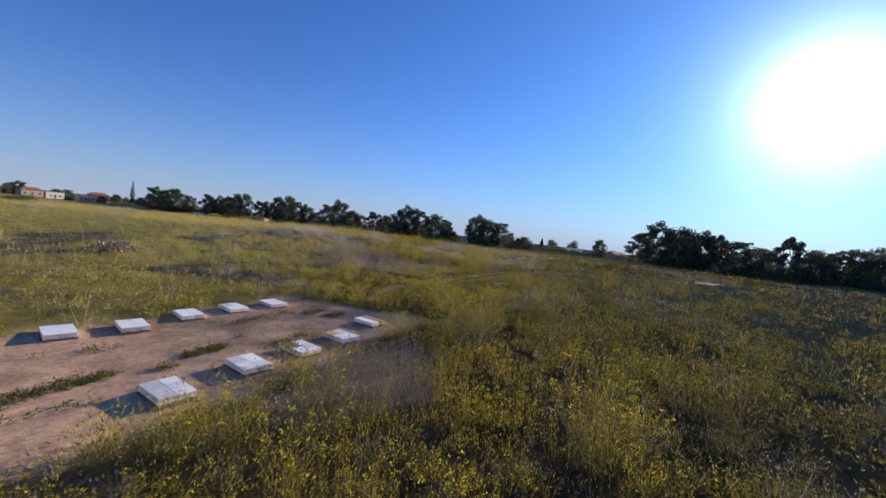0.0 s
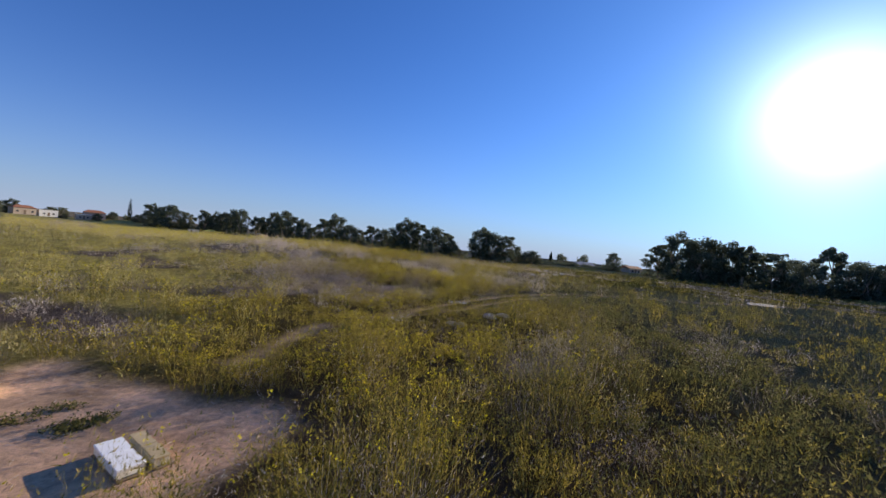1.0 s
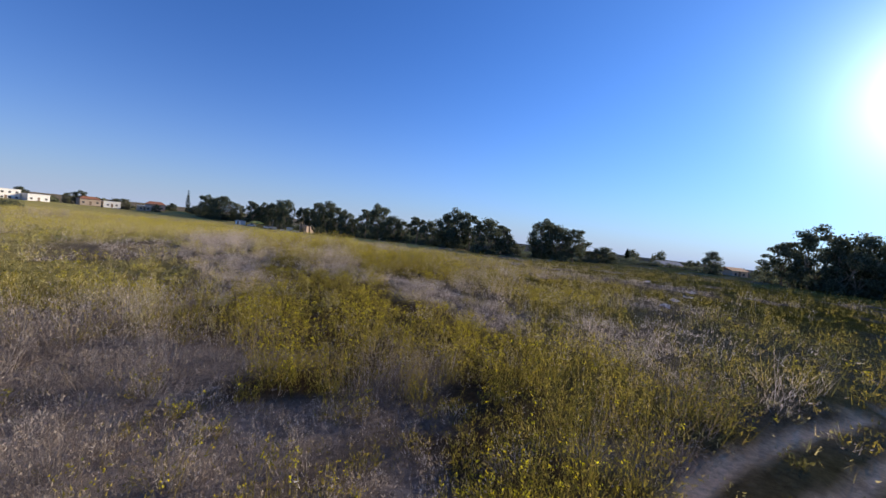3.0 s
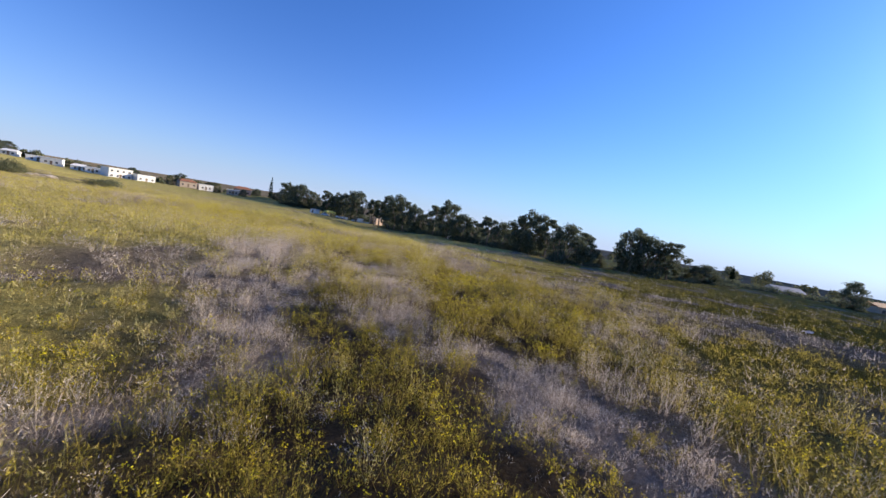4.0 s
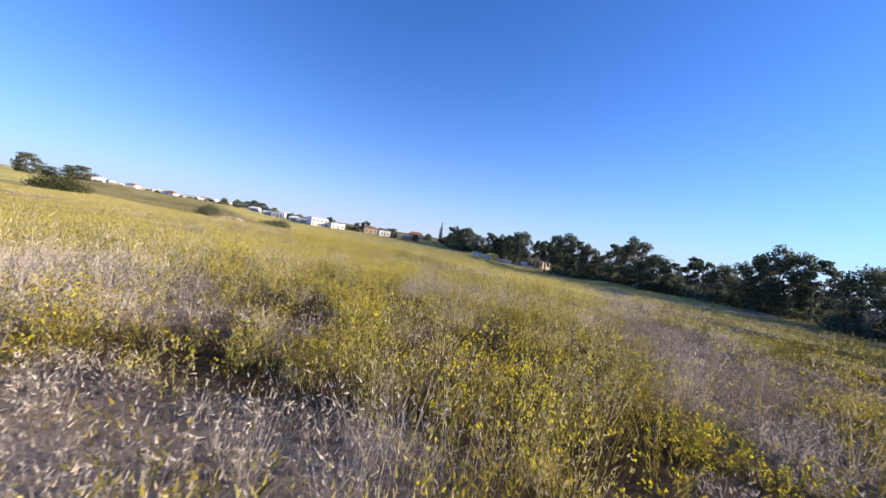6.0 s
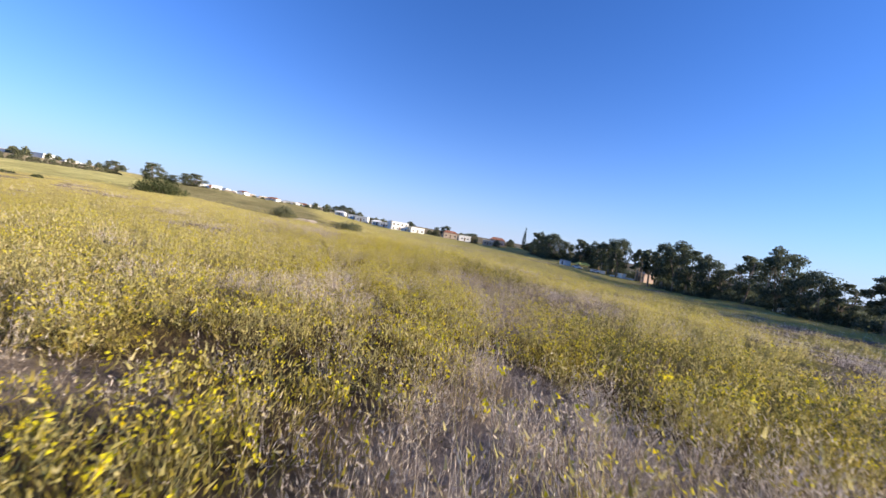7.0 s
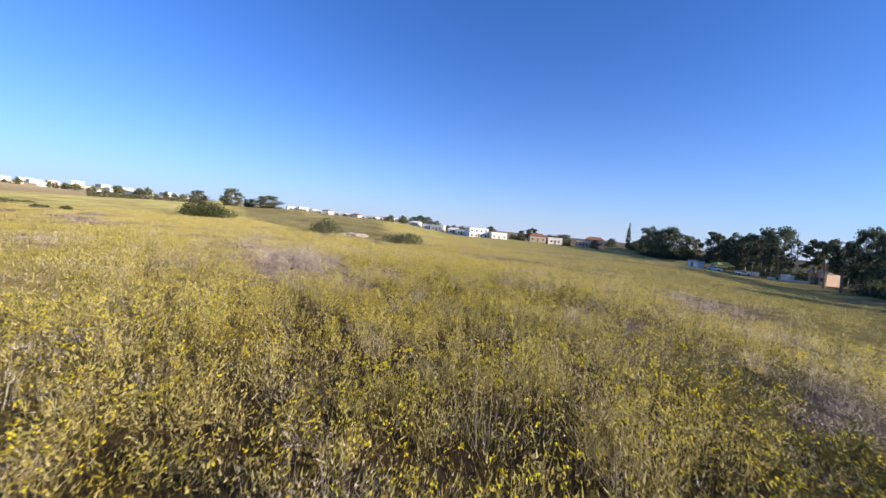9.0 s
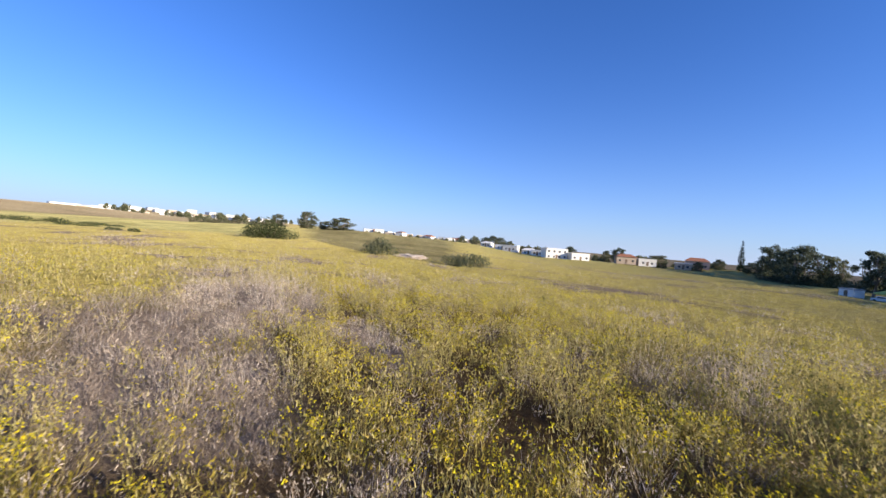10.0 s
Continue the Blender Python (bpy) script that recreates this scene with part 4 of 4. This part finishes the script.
WOODS_BACK = [(2, 92, 150, 11, 13), (0, 100, 142, 11, 12), (2, 106, 134, 10, 12), (2, 118, 124, 10, 12), (0, 126, 116, 11, 12), (2, 128, 103, 11, 12), (1, 134, 97, 12, 10), (2, 140, 88, 12, 13), (0, 146, 80, 12, 12)]
for rows, group in ((BELT_FAR, "tree belt by the sheds"), (BELT_MID, "tree belt"), (BELT_NEAR, "tree belt"), (WOODS, "eucalyptus wood"), (WOODS_BACK, "eucalyptus wood")):
    for k, x, y, h, w in rows:
        plant(k, x, y, h, w, group)


def bush(x, y, wide, high, label, mat=BUSH, count=4200, name="bush", group="", leaf=0.17):
    r = random.Random(int(x * 7 + y))
    lobes = []
    for i in range(8):
        a, rad = i * 2.4, wide * 0.33 * math.sqrt((i + 0.5) / 8)
        s = wide * r.uniform(0.2, 0.3)
        top = high * r.uniform(0.65, 1.0) * (1 - 0.35 * rad / (wide * 0.33))
        lobes.append((rad * math.cos(a), rad * math.sin(a), top * 0.45, s, s, top * 0.55))
    stems = [((0, 0, -0.2), (l[0] * 0.8, l[1] * 0.8, l[2]), 0.05 * high, 0.015 * high) for l in lobes]
    t = build_tree(name, label, mat, lobes, stems, count, leaf, "bush")
    t.matrix_basis = pose(x, y, float(land(x, y)) - 0.05)
    return tagged(t, group=group)


bush(-163, 66, 14, 6, "wide dense dark green bush in the open field", BUSH, 8000, leaf=0.22)
bush(-126, 94, 6.2, 4.2, "dome-shaped grey-green bush in the field", LEAF_PALE)
bush(-117, 108, 8, 3.8, "low spreading grey-green bush in the field", LEAF_PALE)
bush(-24.5, 29, 3.6, 1.6, "grey dead brush heap among the flowers", WITHERED, 1400)
for i, (x, y, w, h) in enumerate([(-176, 1, 9, 2.6), (-180, 7, 8, 2.2), (-184, 14, 7, 1.6), (-183, 20, 5, 1.2), (-174, -6, 9, 2.6), (-168, 18, 6, 1.4), (-166, 24, 5, 1.1), (-150, 38, 3, 1.2), (-146, 44, 2.2, 1.5)]):
    bush(x, y, w, h, "low dark green hedge-like scrub in the field", BUSH, 1700, group="scrub")
plant(2, 70, 178, 8.2, 7.2, "tree by the houses")
plant(4, -288, 56, 12, 14, "field trees"), plant(4, -292, 75, 9, 20, "field trees"), plant(4, -300, 38, 9, 12, "field trees"), plant(4, -306, 64, 6.5, 12, "field trees")


def cypress(x, y, height, wide):
    lobes = [(0, 0, height * (0.08 + 0.86 * i / 9), wide * 0.5 * (1 - (i / 9) ** 2 * 0.8), wide * 0.5 * (1 - (i / 9) ** 2 * 0.8), height * 0.1) for i in range(10)]
    t = build_tree("cypress", "slim dark column-shaped cypress tree", CYPRESS, lobes, [((0, 0, -0.3), (0, 0, height * 0.4), 0.3, 0.1)], 900, 0.4)
    t.matrix_basis = pose(x, y, float(land(x, y)) - 0.1)


cypress(-218, 272, 15, 3.4)
cypress(51, 206, 6.5, 2.2)


# ---- houses ----
def house(name, x, y, turn, wide, deep, high, wall, roof, roof_mat, label, windows=3, storeys=1, lift=0.0):
    """A plastered house: walls, a roof (flat with a parapet, gabled or hipped), and windows with frames on the long sides."""
    h = thing(name, x, y, float(land(x, y)) - 0.3 + lift, turn, label, "house")
    part("wall", block(-wide / 2, -deep / 2, 0, wide / 2, deep / 2, high), wall, h)
    bm = bmesh.new()
    if roof == "flat":
        box(bm, -wide / 2 - 0.15, -deep / 2 - 0.15, high + 0.004, wide / 2 + 0.15, deep / 2 + 0.15, high + 0.35)
    else:
        rise, e, inset = wide * 0.16, 0.4, (0.0 if roof == "gable" else wide * 0.25)
        base = [bm.verts.new(v) for v in ((-wide / 2 - e, -deep / 2 - e, high), (wide / 2 + e, -deep / 2 - e, high), (wide / 2 + e, deep / 2 + e, high), (-wide / 2 - e, deep / 2 + e, high))]
        ridge = [bm.verts.new((-wide / 2 - e + inset, 0, high + rise)), bm.verts.new((wide / 2 + e - inset, 0, high + rise))]
        for f in ((base[0], base[1], ridge[1], ridge[0]), (base[2], base[3], ridge[0], ridge[1]), (base[1], base[2], ridge[1]), (base[3], base[0], ridge[0]), tuple(reversed(base))):
            bm.faces.new(f)
    part("roof", bm, roof_mat, h)
    if windows:
        d = part("door", block(-0.55, -deep / 2 - 0.06, 0.3, 0.45, -deep / 2 - 0.003, 2.35), WOOD, h, "brown wooden door")
        part("door_handle", block(0.3, -deep / 2 - 0.1, 1.25, 0.38, -deep / 2 - 0.062, 1.35), SHEET, d)
    for s in range(storeys):
        zb = high * (s + 0.35) / storeys
        for i in range(windows):
            wx = -wide / 2 + wide * (i + 0.5) / windows
            for side in (-1, 1):
                y0 = side * deep / 2
                w = part("window", block(wx - 0.5, y0 - 0.05, zb, wx + 0.5, y0 + 0.05, zb + 0.95), DARK, h)
                part("window_frame", block(wx - 0.6, y0 - 0.07, zb - 0.1, wx + 0.6, y0 + 0.07, zb - 0.004), wall, w)
    return h


house("house", -227.5, 256, 48, 10.5, 8, 4.4, RENDER_PINK, "hip", TILES, "pink plastered house with a clay tile hip roof", 3)
house("villa", -236, 181.8, 84, 10.6, 8, 5.0, RENDER_WHITE, "flat", RENDER_WHITE, "white two-storey flat-roofed villa", 4, 2)
house("villa", -230.6, 191.6, 84, 8.8, 7, 3.6, RENDER_WHITE, "flat", RENDER_WHITE, "lower white flat-roofed villa with dark glazing", 3, 1)
house("hut", -111, 239.5, -18, 5.5, 5.0, 4.0, RENDER_PINK, "gable", SHEET, "pale pink gabled hut under the trees", 2, lift=0.4)
house("house", 69, 212, 10, 9, 7, 2.3, RENDER_TAN, "gable", SHEET, "low dark-roofed house beyond the field", 2)
house("house", 85, 194, 20, 7, 6, 2.6, RENDER_TAN, "gable", TILES, "small tan house with a tiled roof", 2)


# ---- scrub under the tree belts ----
SCRUB = bush(-60, 200, 6, 3.2, "dense dark scrub under the trees", LEAF, 620, "shrub", "scrub under the trees", 0.26)


def scrub_row(line, step, high, wide):
    for (ax, ay), (bx, by) in zip(line[:-1], line[1:]):
        n = max(1, int(math.hypot(bx - ax, by - ay) / step))
        for i in range(n):
            x, y = ax + (bx - ax) * (i + random.random()) / n, ay + (by - ay) * (i + random.random()) / n + random.uniform(-2, 2)
            w, h = wide * random.uniform(0.7, 1.3), high * random.uniform(0.6, 1.3)
            copy_thing(SCRUB, pose(x, y, float(land(x, y)) - 0.1, 0, 0, random.uniform(0, 360)) @ Matrix.Diagonal((w / 6, w / 6, h / 3.2, 1)))


scrub_row([(-200, 264), (-186, 258), (-170, 254)], 3.4, 5, 8)
scrub_row([(-172, 260), (-152, 256), (-136, 252)], 4, 5, 8)
scrub_row([(-94, 222), (-84, 215), (-60, 199), (-34, 183), (-12, 169)], 2.4, 5.2, 7)
scrub_row([(-88, 228), (-58, 208), (-30, 190), (-4, 174)], 3.4, 6.5, 9)
scrub_row([(0, 164), (8, 178), (28, 180), (46, 188)], 3.4, 3.4, 6)
scrub_row([(74, 158), (84, 142), (96, 124), (112, 116), (122, 106), (140, 84)], 3.6, 6, 8)
scrub_row([(88, 154), (104, 136), (124, 118)], 5, 5, 9)
scrub_row([(44, 200), (84, 196)], 4, 3.2, 6)
scrub_row([(-200, 262), (-176, 246), (-160, 240), (-146, 234)], 6, 1.4, 6)
scrub_row([(-158, 256), (-140, 258), (-118, 256), (-98, 246), (-84, 219)], 3.4, 5.0, 7)
# low scrub added to stand in for a dark strip of shadow and earth
scrub_row([(-140, 219), (-120, 229), (-96, 222)], 7, 0.8, 6)


# ---- the village and the far town ----
house("house", -233, 219, 66, 9, 7, 3.6, RENDER_TAN, "hip", TILES, "low tan house with a brown tile roof", 3, lift=0.8)
house("house", -229, 228, 66, 8, 6, 3.4, RENDER_WHITE, "flat", RENDER_WHITE, "white flat-roofed house among garden trees", 2, lift=0.8)
house("house", -222, 243, 52, 7, 6, 3.0, RENDER_TAN, "flat", RENDER_WHITE, "tan house with a white flat roof", 2, lift=0.6)
for i in range(6):
    house("house", -291 + i * 8.8, 164 + i * 4.6 + (i % 2) * 3, 52 + (i * 7) % 12, 6.5 + (i * 3) % 4, 6, 2.5 + (i % 3) * 0.5, RENDER_WHITE, "flat" if i % 3 else "hip", RENDER_WHITE, "low white house of the village row", 2, lift=0.4)
for k, x, y, h, w in [(4, -236.5, 210.6, 7.5, 6.5), (4, -226, 233.8, 8, 9.5), (2, -216, 246, 5, 6), (2, -246, 196, 7, 8), (0, -243, 222, 8, 9), (4, -239, 240, 7.5, 9), (2, -222, 264, 5.5, 7), (2, -208, 268, 5.5, 9), (0, -200, 272, 7, 10), (4, -255, 186, 6.5, 8), (4, -277, 182, 5.5, 8)]:
    plant(k, x, y, h, w, "village trees")


def far_woods(name, line, depth, high, leaf, each, label):
    """A long strip of far tree tops: clumps of many leaf sprays, uneven in height, on short trunks hidden by them."""
    lobes = []
    for (ax, ay), (bx, by) in zip(line[:-1], line[1:]):
        n = max(2, int(math.hypot(bx - ax, by - ay) / (high * 0.6)))
        for i in range(n):
            x, y = ax + (bx - ax) * (i + random.random()) / n + random.uniform(-depth, depth), ay + (by - ay) * (i + random.random()) / n + random.uniform(-depth, depth)
            h = high * random.choice((0.45, 0.6, 0.7, 0.85, 1.0)) * random.uniform(0.85, 1.1)
            z = float(land(x, y))
            w = h * random.uniform(0.4, 0.7)
            lobes += [(x, y, z + h * 0.42, w, w, h * 0.42), (x + random.uniform(-w, w) * 0.6, y, z + h * 0.72, w * 0.6, w * 0.6, h * 0.28)]
    v, t = leaf_cloud(lobes, len(lobes) * each, leaf)
    # the pale leaf colour carries the haze of the distance
    mesh_object(name, v, [], t, LEAF_PALE, "stuff", label, "far woods")


def arc(x, y, d, a0, a1, n=12):
    return [(x - d * math.sin(radians(a0 + (a1 - a0) * i / n)), y + d * math.cos(radians(a0 + (a1 - a0) * i / n))) for i in range(n + 1)]


for k, x, y, h, w in ((2, -408, 205, 8.5, 12), (2, -415, 214, 7.5, 13), (2, -402, 196, 6.5, 11)):
    plant(k, x, y, h, w, "far clump of trees")
far_woods("far_woods", arc(-54, 92, 300, 76, 30), 12, 8, 0.8, 150, "distant belt of trees behind the village, greyed by painted haze")
far_woods("far_woods", arc(10, 40, 330, 26, -62), 14, 12, 0.9, 170, "distant trees along the horizon, greyed by painted haze")
for i in range(36):
    a, d = radians(101 + i * 0.66), 640 + (i * 83) % 240
    x, y = -54 - d * math.sin(a), 92 + d * math.cos(a)
    house("town_building", x, y, 20 + (i * 53) % 30, 10 + (i * 29) % 22, 10 + (i * 7) % 6, 3 + (i * 31) % 4, RENDER_WHITE if i % 4 else RENDER_TAN, "flat", RENDER_WHITE, "distant white flat-roofed building of the town", 0)
for i in range(22):
    a, d = radians(73.5 + i * 0.78), 520 + (i * 59) % 110
    x, y = -43 - d * math.sin(a), 87 + d * math.cos(a)
    house("town_building", x, y, 40 + (i * 37) % 60, 9 + (i * 23) % 15, 9 + (i * 7) % 6, 3.5 + (i * 13) % 4, RENDER_TAN if i % 3 == 2 else RENDER_WHITE, "flat" if i % 5 else "hip", TILES if i % 5 == 0 else RENDER_WHITE, "distant pale building past the scrub slope", 0)
far_woods("far_woods", arc(-43, 87, 500, 89, 73), 15, 5, 0.9, 70, "low hazy trees past the scrub slope")
far_woods("far_woods", arc(-54, 92, 560, 99, 121), 20, 9, 1.2, 80, "hazy trees in front of the far town")
for i in range(22):
    a, d = radians(102.5 + i * 0.46), 320 + (i * 67) % 40
    plant(5, -54 - d * math.sin(a), 92 + d * math.cos(a), 7 + (i * 13) % 5, 7 + (i * 5) % 8, "far trees")


# ---- the yard under the trees ----
def car(x, y, turn, paint, label):
    """A parked car: body with a tapered cabin, glass and four wheels."""
    c = thing("car", x, y, float(land(x, y)), turn, label, "car", "parked cars")
    part("body", block(-2.1, -0.85, 0.3, 2.1, 0.85, 0.95, bevel=0.12), paint, c)
    bm = block(-1.3, -0.75, 0.95, 1.0, 0.75, 1.5)
    for v in bm.verts:
        if v.co.z > 1.2:
            v.co.x, v.co.y = v.co.x * 0.75, v.co.y * 0.86
    part("cabin", bm, paint, c)
    part("bumper", block(2.08, -0.8, 0.34, 2.16, 0.8, 0.5), SHEET, c)
    part("windscreen", block(0.78, -0.62, 1.02, 0.92, 0.62, 1.4), DARK, c)
    part("rear_window", block(-1.2, -0.6, 1.04, -1.08, 0.6, 1.38), DARK, c)
    for side in (-1, 1):
        part("headlight", block(2.06, side * 0.62 - 0.14, 0.62, 2.13, side * 0.62 + 0.14, 0.76), LID_GREY, c)
        part("tail_light", block(-2.13, side * 0.66 - 0.1, 0.65, -2.06, side * 0.66 + 0.1, 0.8), TILES, c)
        part("side_window", block(-0.9, side * 0.72 - 0.02, 1.02, 0.7, side * 0.72 + 0.02, 1.36), DARK, c)
        for wx in (-1.3, 1.35):
            bm = bmesh.new()
            bmesh.ops.create_cone(bm, cap_ends=True, segments=14, radius1=0.33, radius2=0.33, depth=0.2, matrix=pose(wx, side * 0.8, 0.33, 90))
            part("wheel", bm, TYRE, c)
    return c


car(-133.6, 223.4, 20, RENDER_WHITE, "white car parked beside the tree belt")
car(-127, 227.5, 50, RENDER_WHITE, "white car parked under a canopy")


def canopy(x, y, turn):
    c = thing("canopy", x, y, float(land(x, y)), turn, "yellow canvas canopy on four thin posts", "canopy")
    for sx in (-2.2, 2.2):
        for sy in (-1.6, 1.6):
            part("post", block(sx - 0.06, sy - 0.06, 0, sx + 0.06, sy + 0.06, 2.4), SHEET, c)
    bm = bmesh.new()
    eaves = [bm.verts.new(v) for v in ((-2.9, -2.2, 2.35), (2.9, -2.2, 2.35), (2.9, 2.2, 2.35), (-2.9, 2.2, 2.35))]
    hem = [bm.verts.new((v.co.x, v.co.y, 2.1)) for v in eaves]
    peak = [bm.verts.new((-1.6, 0, 3.3)), bm.verts.new((1.6, 0, 3.3))]
    for f in ((eaves[0], eaves[1], peak[1], peak[0]), (eaves[2], eaves[3], peak[0], peak[1]), (eaves[1], eaves[2], peak[1]), (eaves[3], eaves[0], peak[0])):
        bm.faces.new(f)
    for i in range(4):
        bm.faces.new((hem[i], hem[(i + 1) % 4], eaves[(i + 1) % 4], eaves[i]))
    part("cover", bm, YELLOW, c)


canopy(-133.5, 226.8, 65)
house("shed", -139.5, 222, -12, 4, 3, 2.6, RENDER_WHITE, "flat", SHEET, "small white shed beside the parked cars", 1)
house("shed", -117.6, 233.5, -10, 2.4, 2.2, 2.2, RENDER_WHITE, "flat", RENDER_WHITE, "white box-shaped store shed at the field's edge", 0)
house("shed", -98, 237, -20, 7, 6, 2.4, RENDER_TAN, "gable", TILES, "low brown-roofed shed under the trees", 1)
house("shed", -50, 190, -20, 3, 2.5, 2.4, RENDER_WHITE, "gable", RENDER_WHITE, "small white shed between the tree trunks", 0)


def yard_wall(x0, y0, x1, y1, high):
    """A low plastered wall with a coping."""
    n, turn = math.hypot(x1 - x0, y1 - y0), math.degrees(math.atan2(y1 - y0, x1 - x0))
    w = thing("garden_wall", (x0 + x1) / 2, (y0 + y1) / 2, float(land((x0 + x1) / 2, (y0 + y1) / 2)), turn, "low whitewashed wall at the field's edge", "wall")
    part("wall_body", block(-n / 2, -0.12, -0.3, n / 2, 0.12, high), RENDER_WHITE, w)
    part("coping", block(-n / 2, -0.17, high + 0.002, n / 2, 0.17, high + 0.1), RENDER_TAN, w)


def utility_pole(x, y, high):
    p = thing("utility_pole", x, y, float(land(x, y)) - 0.3, 0, "thin grey wooden pole in the yard", "pole", "yard poles")
    bm = bmesh.new()
    limb(bm, (0, 0, 0), (0, 0, high), 0.12, 0.08)
    part("shaft", bm, SHEET, p)
    part("crossbar", block(-0.6, -0.05, high - 0.5, 0.6, 0.05, high - 0.4), SHEET, p)


yard_wall(-122, 231.5, -113, 235.5, 0.9)
yard_wall(-131, 229.5, -125, 232.5, 1.4)
for x, y, h in ((-126.5, 231, 5.5), (-122.5, 234, 4.0), (-105, 238, 4.5)):
    utility_pole(x, y, h)
for i, (x, y, w, h) in enumerate([(-121, 240, 7, 4.2), (-126, 239, 6, 3.6), (-115, 243, 6, 3.5), (-96, 231, 7, 3.4), (-91, 229, 6, 3.0)]):
    bush(x, y, w, h, "brownish leafy shrub behind the yard", LEAF_PALE, 1600, group="yard shrubs")


# ---- litter and heaps in the field ----
def heap(name, x, y, wide, high, mat, label, category, lumps=9, seed=1):
    """A crumpled heap of lumps, each a part."""
    r = random.Random(seed)
    h = thing(name, x, y, float(land(x, y)) - 0.03, r.uniform(0, 360), label, category)
    for i in range(lumps):
        bm = bmesh.new()
        s = wide * r.uniform(0.16, 0.32)
        bmesh.ops.create_icosphere(bm, subdivisions=3, radius=1.0)
        off = Vector((r.uniform(0, 50), r.uniform(0, 50), 0))
        for v in bm.verts:
            k = 1 + 0.45 * noise.noise(v.co * 1.7 + off) + 0.45 * noise.noise(v.co * 4.5 + off) + 0.2 * noise.noise(v.co * 11 + off)
            v.co = Vector((v.co.x * s * k, v.co.y * s * k, v.co.z * high * 0.5 * k))
        a, d = r.uniform(0, 6.28), wide * 0.38 * math.sqrt(r.random())
        bmesh.ops.translate(bm, verts=bm.verts, vec=(d * math.cos(a), d * math.sin(a), high * 0.3))
        part("lump", bm, mat, h)
    return h


def plastic_sheet(x, y, wide, deep, turn, seed, mat=PLASTIC, rise=0.05):
    """A crumpled sheet of plastic lying over the grass."""
    n = 22
    bm = bmesh.new()
    g = [[None] * n for _ in range(n)]
    for i in range(n):
        for j in range(n):
            u, v = (i / (n - 1) - 0.5) * wide, (j / (n - 1) - 0.5) * deep
            p = Vector((u * 3 + seed, v * 3, 0.3 * seed))
            z = 0.05 + rise * 1.6 * noise.noise(p) + rise * noise.noise(p * 3)
            rag = 1 + 0.25 * noise.noise(Vector((math.atan2(v, u) * 1.5, seed, 0)))
            g[i][j] = bm.verts.new((u * rag, v * rag, z))
    for i in range(n - 1):
        for j in range(n - 1):
            bm.faces.new((g[i][j], g[i + 1][j], g[i + 1][j + 1], g[i][j + 1]))
    me = bpy.data.meshes.new("plastic_sheet")
    bm.to_mesh(me)
    bm.free()
    me.materials.append(mat)
    ob = new("plastic_sheet", me)
    ob.matrix_basis = pose(x, y, float(land(x, y)), 0, 0, turn)
    solid = ob.modifiers.new("thickness", "SOLIDIFY")
    solid.thickness = 0.006
    return tagged(ob, "crumpled whitish plastic sheet lying beside the track", "plastic sheet")


plastic_sheet(2.9, 36.3, 1.1, 0.75, 20, 3)
heap("plastic_sacks", 4.6, 32.4, 0.68, 0.3, PLASTIC, "heap of white plastic sacks in the grass", "rubbish heap", 8, 2)
heap("plastic_sacks", 5.5, 33.0, 0.75, 0.2, PLASTIC, "flattened white plastic sacks in the grass", "rubbish heap", 6, 5)
heap("rubble_heap", 2.8, 29.7, 0.85, 0.2, RUBBLE, "heap of pale grey rubble and plastic in the grass", "rubble", 12, 4)
plastic_sheet(-0.3, 29.9, 0.7, 0.3, 120, 8, rise=0.02)
for i, (x, y) in enumerate([(21.5, 91), (15, 65), (12.4, 60), (20.8, 76), (18, 70)]):
    plastic_sheet(x, y, 0.8, 0.5, i * 40, 11 + i, rise=0.12).location.z += 0.3
heap("earth_mound", -125, 100.4, 6.5, 0.9, EARTH, "mound of pale bare earth between the bushes", "earth mound", 10, 7)
heap("earth_mound", 40, 58.5, 5, 0.3, EARTH, "low bank of pale bare earth in the field", "earth mound", 8, 9)
